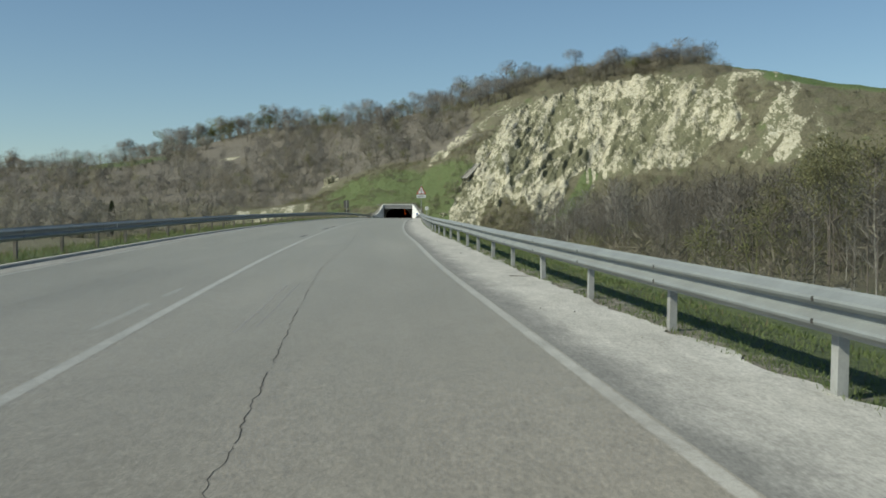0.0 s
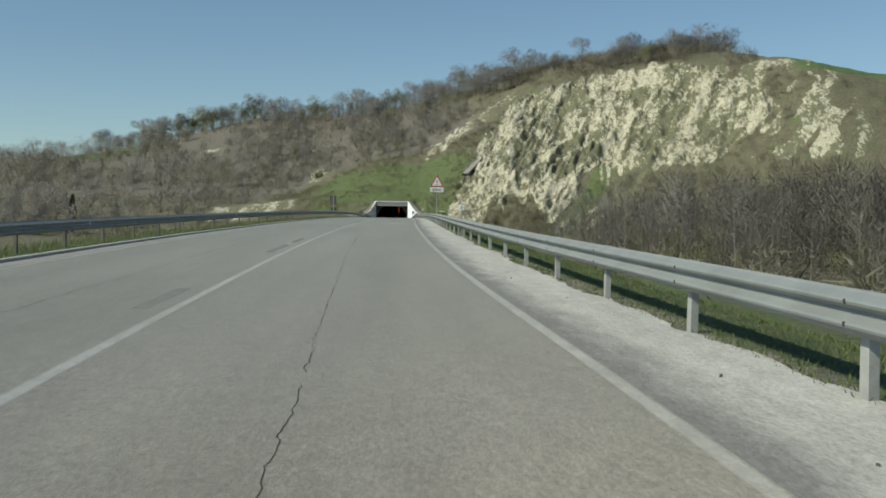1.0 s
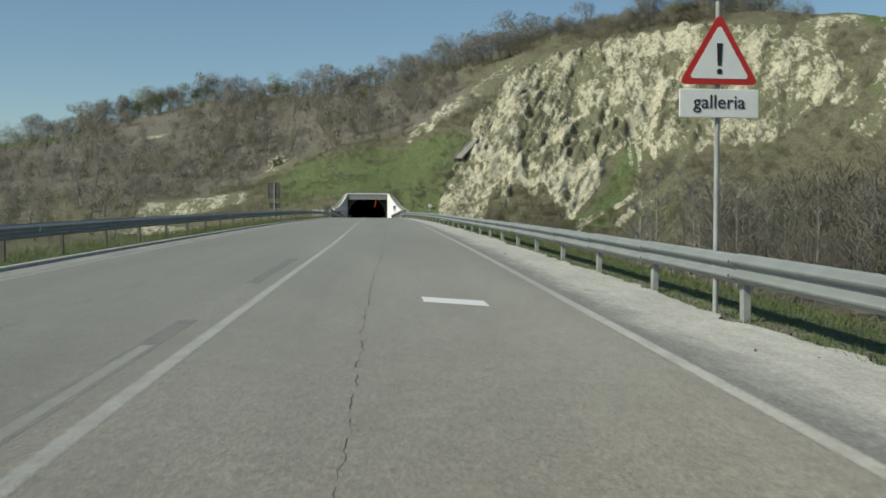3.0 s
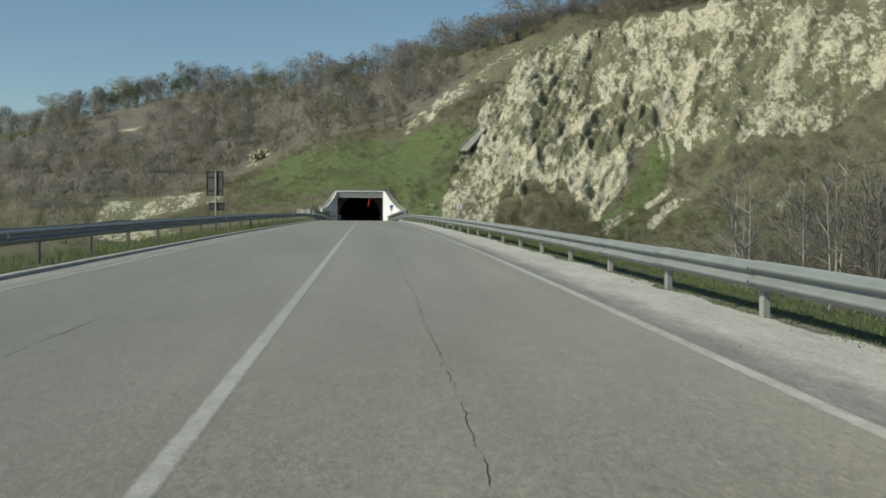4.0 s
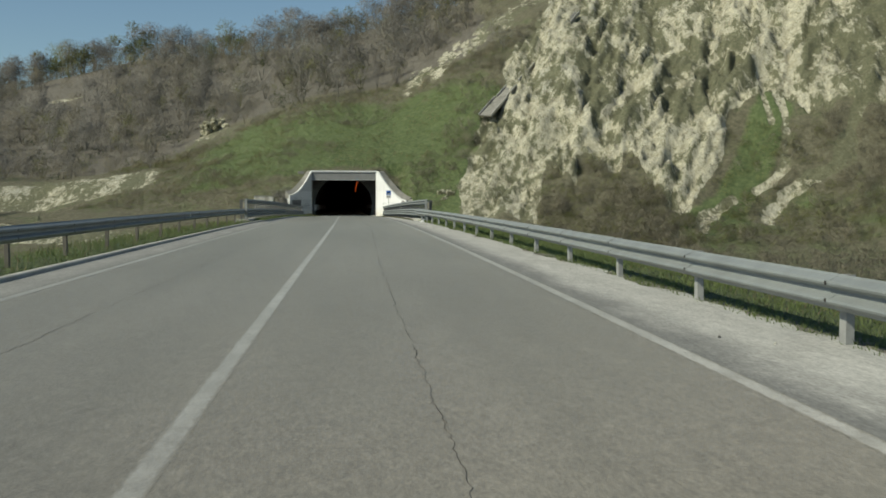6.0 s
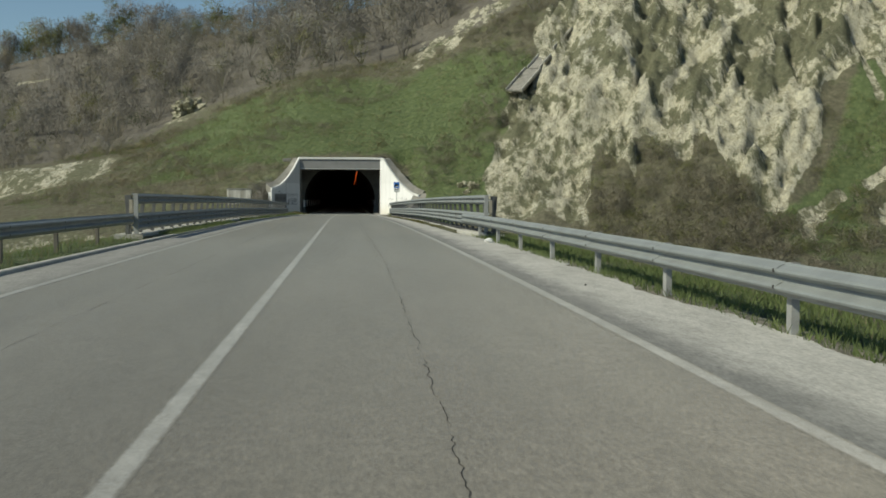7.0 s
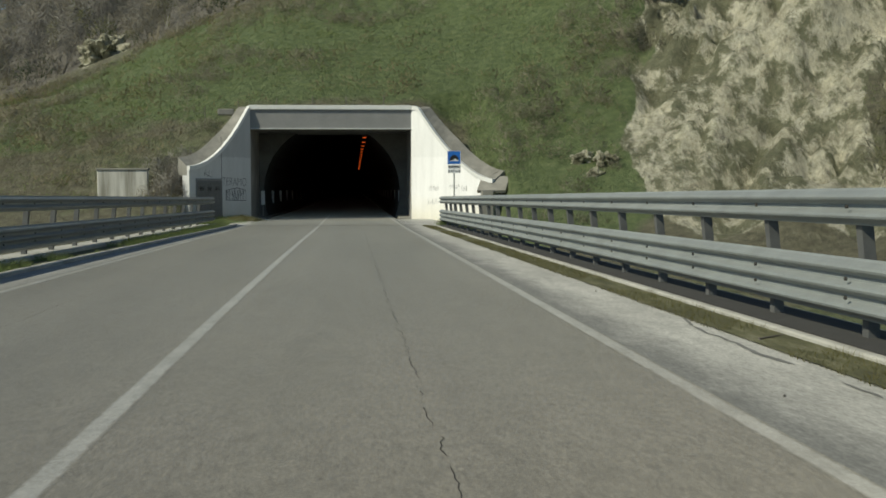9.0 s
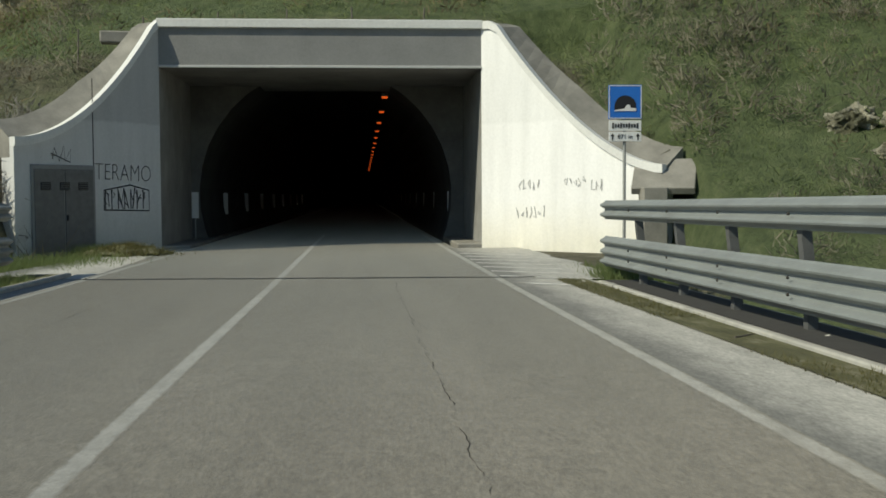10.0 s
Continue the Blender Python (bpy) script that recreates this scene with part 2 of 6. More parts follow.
def make_ground():
    n = Nodes("hillside")
    rock, green, tuft, litter = n.attr("rock"), n.attr("green"), n.attr("tuft"), n.attr("litter")
    dust = n.attr("dust")
    patch = n.noise(0.18, 6)
    fine = n.noise(1.7, 6, 0.7)
    dry = n.ramp(fine, (0.3, (0.085, 0.078, 0.048)), (0.55, (0.155, 0.145, 0.092)), (0.75, (0.235, 0.220, 0.150)))
    grass = n.ramp(fine, (0.3, (0.066, 0.096, 0.034)), (0.55, (0.128, 0.166, 0.064)), (0.8, (0.21, 0.235, 0.112)))
    soil = n.mix(n.ramp(n.math("ADD", green, n.math("MULTIPLY", n.math("SUBTRACT", patch, 0.5), 1.3)), (0.35, 0.0), (0.65, 1.0)), dry, grass)
    leaves = n.ramp(n.noise(1.1, 7, 0.75), (0.3, (0.100, 0.090, 0.072)), (0.55, (0.165, 0.150, 0.120)), (0.75, (0.235, 0.215, 0.170)))
    shed = n.math("ADD", litter, n.math("MULTIPLY", n.math("SUBTRACT", n.noise(0.09, 5), 0.5), 0.9))
    soil = n.mix(n.ramp(shed, (0.40, 0.0), (0.62, 1.0)), soil, leaves)
    crop = n.ramp(n.noise(0.5, 6, 0.6), (0.3, (0.070, 0.112, 0.032)), (0.7, (0.118, 0.165, 0.055)))
    soil = n.mix(n.ramp(green, (0.98, 0.0), (1.06, 1.0)), soil, crop)
    dirt = n.ramp(n.noise(4.0, 8, 0.8), (0.3, (0.20, 0.175, 0.130)), (0.55, (0.34, 0.315, 0.255)), (0.75, (0.50, 0.48, 0.42)))
    spill = n.math("ADD", dust, n.math("MULTIPLY", n.math("SUBTRACT", n.noise(2.6, 8, 0.78), 0.5), 1.4))
    soil = n.mix(n.ramp(spill, (0.42, 0.0), (0.62, 1.0)), soil, dirt)
    grey = n.ramp(n.noise(0.6, 9, 0.75), (0.30, (0.34, 0.332, 0.277)), (0.50, (0.50, 0.490, 0.405)), (0.72, (0.65, 0.638, 0.54)))
    cream = n.ramp(n.noise(0.7, 9, 0.75), (0.30, (0.40, 0.375, 0.275)), (0.50, (0.565, 0.535, 0.405)), (0.72, (0.68, 0.655, 0.52)))
    marl = n.mix(n.ramp(n.noise(0.07, 4), (0.27, 0.0), (0.44, 1.0)), grey, cream)
    crumb = n.ramp(n.noise(3.4, 8, 0.8, stretch=(1, 0.45, 0.6)), (0.38, 0.62), (0.58, 1.08))
    marl = n.mix(1.0, marl, crumb, "MULTIPLY")
    grain = n.slant(1.0, 0.38, 0.3)
    run = n.ramp(n.noise(1.1, 7, 0.72, vector=grain), (0.36, (0.80, 0.78, 0.73)), (0.52, (1.0, 1.0, 1.0)), (0.66, (1.10, 1.08, 1.03)))
    pits = n.ramp(n.noise(1.7, 7, 0.70, stretch=(1, 0.42, 0.5)), (0.34, 0.45), (0.44, 1.0))
    marl = n.mix(1.0, marl, pits, "MULTIPLY")
    marl = n.mix(1.0, marl, run, "MULTIPLY")
    scrub = n.ramp(n.noise(1.9, 7, 0.78), (0.32, (0.092, 0.094, 0.052)), (0.55, (0.170, 0.170, 0.102)), (0.75, (0.29, 0.285, 0.19)))
    hold = n.math("ADD", tuft, n.math("MULTIPLY", n.math("SUBTRACT", n.noise(1.15, 8, 0.70, stretch=(1, 0.42, 0.55)), 0.5), 1.8))
    stone = n.mix(n.ramp(hold, (0.39, 0.0), (0.57, 1.0)), marl, scrub)
    edge = n.math("ADD", rock, n.math("MULTIPLY", n.math("SUBTRACT", n.noise(1.3, 8, 0.78, stretch=(1, 0.45, 0.6)), 0.5), 0.8))
    col = n.mix(n.ramp(edge, (0.44, 0.0), (0.56, 1.0)), soil, stone)
    rough = n.math("ADD", n.noise(2.2, 9, 0.78, stretch=(1, 0.5, 0.55)), n.math("MULTIPLY", n.noise(1.3, 6, 0.7, vector=grain), 0.35))
    n.bump(rough, 1.0, 0.45)
    return n.done(col, 0.95)


def make_twig(name, a, b):
    """Thin growth that lets some light through."""
    n = Nodes(name)
    col = n.mix(n.attr("tint"), a, b)
    glow = n.tree.nodes.new("ShaderNodeBsdfTranslucent")
    n.link(col, glow.inputs["Color"])
    both = n.tree.nodes.new("ShaderNodeMixShader")
    both.inputs[0].default_value = 0.42
    mat = n.done(col, 0.9)
    n.link(n.bsdf.outputs[0], both.inputs[1])
    n.link(glow.outputs[0], both.inputs[2])
    n.link(both.outputs[0], n.tree.nodes["Material Output"].inputs["Surface"])
    return mat


ASPHALT, GROUND = make_asphalt(), make_ground()
PAINT = make_line_paint("worn_road_paint", (0.28, 0.275, 0.253), (0.43, 0.423, 0.393), 0.40, 0.8)
FAINTPAINT = make_line_paint("faded_road_paint", (0.29, 0.285, 0.262), (0.40, 0.393, 0.365), 0.40, 0.95)
GHOSTPAINT = make_line_paint("almost_gone_road_paint", (0.29, 0.285, 0.262), (0.37, 0.365, 0.34), 0.45, 0.5)
SHOULDER = make_shoulder("dusty_asphalt", (0.36, 0.35, 0.315), (0.56, 0.545, 0.495))
GUTTER = make_shoulder("dusty_gutter", (0.22, 0.218, 0.20), (0.34, 0.335, 0.31))
CRACK = plain("crack_shadow", (0.055, 0.052, 0.047), 0.95)
TAR = plain("dark_patch", (0.115, 0.112, 0.105), 0.9, vary=0.3)
STEEL = plain("galvanised_steel", (0.275, 0.296, 0.29), 0.62, 0.1, vary=0.22, scale=1.6, grain=0.1)
POST = plain("post_steel", (0.42, 0.425, 0.405), 0.65, 0.15, vary=0.35, scale=3.0)
CONCRETE = plain("concrete", (0.33, 0.315, 0.275), 0.9, vary=0.4, scale=1.4)
GREYWALL = plain("grey_wall_paint", (0.27, 0.27, 0.263), 0.85, vary=0.15, scale=1.1)
WHITE = plain("white_wall_paint", (0.78, 0.78, 0.75), 0.8, vary=0.12, scale=0.9)
DARKWALL = plain("inner_concrete", (0.36, 0.355, 0.335), 0.9, vary=0.4, scale=0.8)
# concrete within the tunnel: the vault's gloom is put into its colour
GLOOM = plain("gloom_dark_concrete", (0.10, 0.098, 0.092), 0.95, vary=0.5, scale=0.6)
DOOR = plain("door_steel", (0.17, 0.175, 0.175), 0.6, 0.3)
BLACK = plain("black_film", (0.015, 0.015, 0.016), 0.6)
RED = plain("red_film", (0.50, 0.025, 0.02), 0.45, vary=0.1)
SIGNWHITE = plain("white_film", (0.80, 0.80, 0.78), 0.45, vary=0.08)
BLUE = plain("blue_film", (0.02, 0.17, 0.62), 0.45, vary=0.1)
SIGNBACK = plain("weathered_sign_back", (0.075, 0.074, 0.068), 0.6, 0.2)
KERBSTONE = plain("kerb_concrete", (0.52, 0.505, 0.45), 0.9, vary=0.35, scale=2.5)
BAG = plain("white_plastic", (0.82, 0.82, 0.80), 0.5, vary=0.1, scale=8)
BARK = plain("grey_bark", (0.20, 0.175, 0.15), 0.95, vary=0.4, scale=5)
TWIG = make_twig("bare_twigs", (0.170, 0.160, 0.144), (0.310, 0.298, 0.262))
BRUSH = make_twig("brush", (0.168, 0.152, 0.112), (0.310, 0.286, 0.212))
OLIVE = make_twig("young_leaves", (0.110, 0.125, 0.045), (0.260, 0.265, 0.118))
EVERGREEN = make_twig("evergreen_leaves", (0.030, 0.042, 0.020), (0.075, 0.095, 0.045))
BLADES = make_twig("grass_blades", (0.098, 0.142, 0.045), (0.220, 0.262, 0.100))
STRAW = make_twig("dry_grass", (0.14, 0.115, 0.065), (0.30, 0.255, 0.15))


def make_lamp():
    n = Nodes("sodium_glow")
    n.bsdf.inputs["Emission Color"].default_value = (1.0, 0.13, 0.02, 1)
    n.bsdf.inputs["Emission Strength"].default_value = 0.9
    return n.done((0.6, 0.2, 0.05), 0.5)


SODIUM = make_lamp()


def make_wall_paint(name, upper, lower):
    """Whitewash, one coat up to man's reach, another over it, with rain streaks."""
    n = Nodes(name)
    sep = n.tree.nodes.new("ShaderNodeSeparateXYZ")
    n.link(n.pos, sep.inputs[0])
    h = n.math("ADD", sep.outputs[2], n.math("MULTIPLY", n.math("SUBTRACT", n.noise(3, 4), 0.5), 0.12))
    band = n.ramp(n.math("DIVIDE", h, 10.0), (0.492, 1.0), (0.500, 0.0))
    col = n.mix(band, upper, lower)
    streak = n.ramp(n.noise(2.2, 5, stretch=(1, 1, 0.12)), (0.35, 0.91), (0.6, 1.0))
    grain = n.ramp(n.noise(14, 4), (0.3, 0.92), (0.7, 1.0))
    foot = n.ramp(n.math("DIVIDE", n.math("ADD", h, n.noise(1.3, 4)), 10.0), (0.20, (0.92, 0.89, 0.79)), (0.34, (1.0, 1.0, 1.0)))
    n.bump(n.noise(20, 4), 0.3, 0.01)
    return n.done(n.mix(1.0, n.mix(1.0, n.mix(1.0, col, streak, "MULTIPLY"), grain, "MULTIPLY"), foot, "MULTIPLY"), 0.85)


def make_moss():
    n = Nodes("moss_and_silt")
    col = n.ramp(n.noise(5.0, 6, 0.7, stretch=(1, 0.3, 1)), (0.3, (0.050, 0.050, 0.024)), (0.55, (0.115, 0.112, 0.052)), (0.75, (0.26, 0.245, 0.17)))
    n.bump(n.noise(30, 5), 0.8, 0.03)
    return n.done(col, 0.95)


def make_stained():
    n = Nodes("white_streaked_concrete")
    s = n.ramp(n.noise(1.6, 5, stretch=(1, 1, 0.10)), (0.40, (0.60, 0.58, 0.52)), (0.62, (0.26, 0.245, 0.20)))
    n.bump(n.noise(15, 4), 0.3, 0.01)
    return n.done(s, 0.9)


# same whitewash twice: sunlit tone for the right wing, shade coloured into the left
WALLPAINT, STAINED = make_wall_paint("sunlit_whitewash", (0.88, 0.878, 0.86), (0.93, 0.925, 0.91)), make_stained()
SHADEPAINT = make_wall_paint("shaded_grey_whitewash", (0.50, 0.50, 0.49), (0.63, 0.63, 0.615))
MOSSBLADES = make_twig("moss_blades", (0.075, 0.075, 0.022), (0.20, 0.18, 0.075))
ROOF = plain("roof_tiles", (0.30, 0.16, 0.11), 0.9, vary=0.4, scale=2.0)

# ---- the road's lines in plan and height ----
ROAD_Z = knots((-80, -2.75), (-33, -1.71), (14, -0.65), (45, 0.01), (91, 0.89), (138, 1.57), (184, 1.97), (215, 2.06), (245, 1.98), (276, 1.73), (295, 1.56), (312, 1.50), (400, 1.45), (640, 1.4))
RIGHT = knots((-80, 4.2), (-28, 1.34), (-8, 0.45), (4, 0.12), (16, -0.27), (54, -0.56), (97, -0.22), (113, -0.09), (150, -0.10), (204, -0.14), (255, -0.40), (300, -0.48), (340, -0.5), (640, -0.5))
CENTRE = knots((-80, 0.2), (-26, -2.74), (-8, -3.55), (16, -4.24), (54, -4.58), (97, -3.97), (113, -3.86), (150, -3.70), (206, -3.62), (235, -3.80), (260, -4.02), (300, -4.2), (340, -4.25), (640, -4.25))
LEFT = knots((-80, -3.6), (-11, -7.5), (24, -8.75), (70, -8.6), (122, -7.75), (152, -7.1), (215, -6.85), (260, -7.25), (300, -7.5), (340, -7.6), (640, -7.6))
KERB = knots((-80, -4.3), (-11, -8.16), (24, -9.4), (70, -9.3), (124, -8.4), (160, -7.8), (217, -7.95), (263, -8.1), (296, -7.95))
BRIDGE_A, BRIDGE_B = 218.0, 293.0
GUARD_R = lambda y: RIGHT(y) + 1.42
GUARD_L = lambda y: KERB(y) - 0.92


def ribbon(name, left, right, y0, y1, step, material, lift=0.0, parent=None, label="", ragged=0.0, seed=0, cols=1, flip=False):
    """A strip of the road between two lines."""
    ys = np.arange(y0, y1 + step * 0.5, step)
    xl, xr = left(ys), right(ys)
    if ragged:
        xr = xr + ragged * ((fbm(ys * 0.4, ys * 0 + seed, seed) - 0.5) * 2 + 1.6 * (fbm(ys * 1.6, ys * 0, seed + 4) - 0.5))
    s = np.linspace(0, 1, cols + 1)
    xs = xl[:, None] * (1 - s) + xr[:, None] * s
    zs = np.repeat((ROAD_Z(ys) + lift)[:, None], cols + 1, 1)
    verts = np.stack([xs, np.repeat(ys[:, None], cols + 1, 1), zs], -1).reshape(-1, 3)
    i = np.arange(len(ys) - 1)[:, None] * (cols + 1) + np.arange(cols)[None]
    faces = np.stack([i, i + 1, i + cols + 2, i + cols + 1], -1).reshape(-1, 4)
    me = mesh_of(name, verts, faces, material)
    float_layer(me, "across", np.tile(s if not flip else 1 - s, len(ys)))
    ob = new(name, me)
    if parent:
        ob.parent = parent
    return tagged(ob, label)


road = ribbon("road", lambda y: KERB(np.minimum(y, 296)) + np.where(y > 296, -0.2, 0), lambda y: RIGHT(y) + 0.25, -80, 640, 2.0, ASPHALT, 0.0)
tagged(road, "worn grey asphalt two-lane road with long cracks", "road", kind="structure")
shoulder = ribbon("pavement", lambda y: RIGHT(y) + 0.02, lambda y: RIGHT(y) + np.where(y > 294, 2.2, 1.5), -80, 306, 0.22, SHOULDER, 0.0007, ragged=0.20, seed=3, cols=6)
tagged(shoulder, "pale dusty asphalt shoulder beside the road", "pavement", kind="structure")
left_edge = ribbon("pavement", lambda y: KERB(y) - 0.05, lambda y: LEFT(y) + 0.05, -80, 300, 0.5, GUTTER, 0.0007, ragged=0.10, seed=9, cols=3, flip=True)
tagged(left_edge, "narrow pale dusty strip along the kerb", "pavement", kind="structure")
for nm, line, w, a, b in (("centre_line", CENTRE, 0.078, -80, 318), ("edge_line", RIGHT, 0.076, -80, 318), ("edge_line", LEFT, 0.07, -80, 318)):
    ob = ribbon(nm, lambda y: line(y) - w, lambda y: line(y) + w, a, b, 1.0, FAINTPAINT if nm == "centre_line" else PAINT, 0.0006 if nm == "centre_line" else 0.0014)
    tagged(ob, "faded white painted line on asphalt", "road marking", kind="structure")

# ---- ground ----
SECTIONS = (
    (-300, ((160, -3), (330, 4), (470, 22), (580, 36), (760, 38))),
    (-170, ((220, -3), (350, 4), (470, 23), (540, 32), (760, 36))),
    (-110, ((260, -3), (360, 7), (468, 29), (535, 43), (760, 46))),
    (-75, ((275, -3), (322, 0.5), (334, 5.5), (385, 14), (463, 33), (530, 53), (760, 55))),
    (-45, ((290, -3), (300, 0.5), (320, 1.5), (330, 6.8), (350, 8.5), (385, 17), (446, 34), (500, 49), (540, 55), (760, 57))),
    (-28, ((296, -1), (312, 3.5), (335, 9.5), (361, 16.5), (386, 22), (446, 37), (490, 50), (540, 54), (760, 56))),
    (-9, ((304, 3), (310, 8), (324, 13.2), (344, 20.5), (380, 29), (446, 43), (485, 52), (760, 57))),
    (4, ((303, 3), (310, 8), (324, 14), (344, 22), (380, 32), (446, 47), (478, 56), (760, 59))),
    (14, ((296, 2), (309, 9.5), (333, 23.5), (356, 32), (386, 42), (446, 52), (760, 57))),
    (30, ((286, 1), (292, 5.5), (302, 11), (306, 16), (317, 23.5), (332, 30), (357, 40), (386, 50), (446, 57), (760, 63))),
    (50, ((285, 1), (297, 12), (305, 17.5), (331, 33), (352, 46), (380, 56), (446, 66), (760, 69))),
    (85, ((262, 0), (280, 13), (295, 26.5), (309, 38), (327, 51.5), (346, 57), (446, 72), (760, 76))),
    (110, ((240, 0), (263, 15), (286, 36), (297, 45), (314, 52), (446, 75), (760, 79))),
    (150, ((212, -1), (257, 22), (293, 42), (335, 48.5), (446, 69), (760, 72))),
    (230, ((168, -2), (257, 22), (335, 42), (446, 58), (760, 62))),
    (420, ((120, -2), (300, 20), (450, 34), (760, 40))),
)


def hill_raw(x, y):
    """Height of the land, away from the road."""
    x, y = np.asarray(x, float), np.asarray(y, float)
    out = np.zeros(np.broadcast(x, y).shape)
    cols = []
    for sx, prof in SECTIONS:
        py, pz = np.array(prof, float).T
        cols.append(np.interp(y, np.r_[py[0] - 60, py[0] - 18, py], np.r_[-3.5, -3.0, pz]))
    sx = np.array([s[0] for s in SECTIONS], float)
    cols = np.stack([c + out for c in cols])
    xx = np.clip(x + out, sx[0], sx[-1])
    i = np.clip(np.searchsorted(sx, xx) - 1, 0, len(sx) - 2)
    f = (xx - sx[i]) / (sx[i + 1] - sx[i])
    lo = np.take_along_axis(cols, i[None], 0)[0]
    hi = np.take_along_axis(cols, (i + 1)[None], 0)[0]
    return lo * (1 - f) + hi * f


def hill(x, y):
    return sum(w * hill_raw(x + d, y + e) for d, e, w in ((-5, 0, 0.2), (5, 0, 0.2), (0, -2.5, 0.2), (0, 2.5, 0.2), (0, 0, 0.2)))


def to_line(x, z, *pts):
    """Distance in x and height from a broken line."""
    best = np.full(np.broadcast(x, z).shape, 1e9)
    for (ax, az), (bx, bz) in zip(pts, pts[1:]):
        dx, dz = bx - ax, bz - az
        u = np.clip(((x - ax) * dx + (z - az) * dz) / (dx * dx + dz * dz), 0, 1)
        best = np.minimum(best, np.hypot(x - ax - u * dx, z - az - u * dz))
    return best


def bush_patch(x, z):
    """Where bushes cover the foot of the face."""
    edge = np.interp(x, (18, 19.5, 21.5, 24.3, 26, 29.4, 33.7, 36.4, 38, 39.5), (-4, 0, 4.5, 8.2, 7.0, 8.0, 7.2, 5.0, 1, -4))
    ragged = 9.0 * (fbm(x * 0.38, z * 0.38, 63) - 0.5)
    return smooth(-0.8, 0.8, edge + ragged - z)


RUNNELS = (
    (0.42, (56.8, 21.5), (56.7, 18.7), (55.9, 15.1), (54.4, 11.2), (53.2, 7.4), (51.0, 5.6), (48.3, 4.3)),
    (0.62, (66.1, 17.0), (63.1, 14.2), (60.5, 10.0), (59.6, 7.7), (55.7, 6.0), (51.4, 3.8)),
    (1.0, (61.2, 11.0), (59.8, 8.2)),
    (0.35, (54.7, 18.8), (53.6, 13.6)),
    (0.45, (45.3, 3.0), (38.9, 0.1)),
    (0.5, (51.0, 3.2), (47.5, 0.6)),
    (0.35, (66.0, 6.5), (61.0, 3.6)),
    (0.3, (73.0, 8.5), (67.5, 3.2)),
)


def runnel(x, z):
    """Pale scree in narrow runnels through the scrub below the face."""
    wx, wz = x + 0.9 * (fbm(x * 0.5, z * 0.5, 83) - 0.5), z + 0.9 * (fbm(x * 0.5, z * 0.5, 85) - 0.5)
    out = 0.0 * x
    for half, *pts in RUNNELS:
        w = half * (0.75 + 0.7 * vnoise(x * 0.7, z * 0.7, 87))
        out = np.maximum(out, smooth(w + 0.28, w - 0.2, to_line(wx, wz, *pts)))
    return out


def face_mask(x, y, z):
    """The high marl face itself."""
    wob = (fbm(x * 0.09, z * 0.11, 5) - 0.5) * 12
    top = np.interp(x, (8, 14, 27, 41, 60, 84, 95, 104), (9, 18, 36, 47, 51, 54, 44, 32)) + 0.35 * wob
    low = np.interp(x, (8, 36, 39.8, 42.6, 46.5, 48.6, 51.9, 56.5, 58.6, 62, 66.4, 75.6, 82, 90, 100), (1.2, 1.2, 3.0, 5.0, 9.0, 14.0, 17.0, 19.5, 14.5, 16.0, 17.0, 17.5, 19, 26, 35))
    low = low + 3.4 * (fbm(x * 0.3, z * 0.3, 6) - 0.5)
    return smooth(-1.5, 1.5, top - z) * smooth(-1.0, 1.0, z - low) * smooth(10.0, 12.0, x - (y - 300) * 0.40 + 0.12 * wob + 5.5 * (fbm(x * 0.35, z * 0.35, 7) - 0.5))


def rock_mask(x, y, z):
    """How bare the slope is: the marl face, its runnels, the ledge and the small scars."""
    face = face_mask(x, y, z)
    ledge = smooth(10.5, 4.0, np.abs(y - (342 + (x - 6) * 0.85 + 2.5 * np.sin(x * 0.9)))) * smooth(2, 9, x) * smooth(46, 36, x) * (0.05 + 0.95 * fbm(x * 0.9, y * 0.5, 19))
    scar = smooth(5, 2.0, np.hypot((x + 29) * 0.8, (y - 361) * 0.5)) * (0.15 + 0.75 * fbm(x * 0.9, y * 0.5, 23))
    bank = np.maximum(smooth(16, 11, np.abs(x + 46)) * smooth(7, 4, np.abs(y - 327)), smooth(26, 20, np.abs(x + 45)) * smooth(6, 3, np.abs(y - 297 + 0.25 * (x + 45)))) * (0.34 + 0.75 * fbm(x * 0.3, y * 0.9, 24))
    far = smooth(4, 2, np.hypot((x + 82) * 0.4, (y - 466) * 0.45)) * 0.6
    across, down = x * 0.78 - z * 0.62, x * 0.62 + z * 0.78
    right = smooth(0.47, 0.56, fbm(across * 0.42, down * 0.13, 33)) * smooth(84, 92, x) * smooth(128, 112, x) * smooth(14, 24, z) * smooth(55, 48, z) * 0.85
    return np.clip(np.maximum.reduce([face * (1 - 0.95 * bush_patch(x, z)), runnel(x, z), ledge, scar, bank, far, right]), 0, 1)


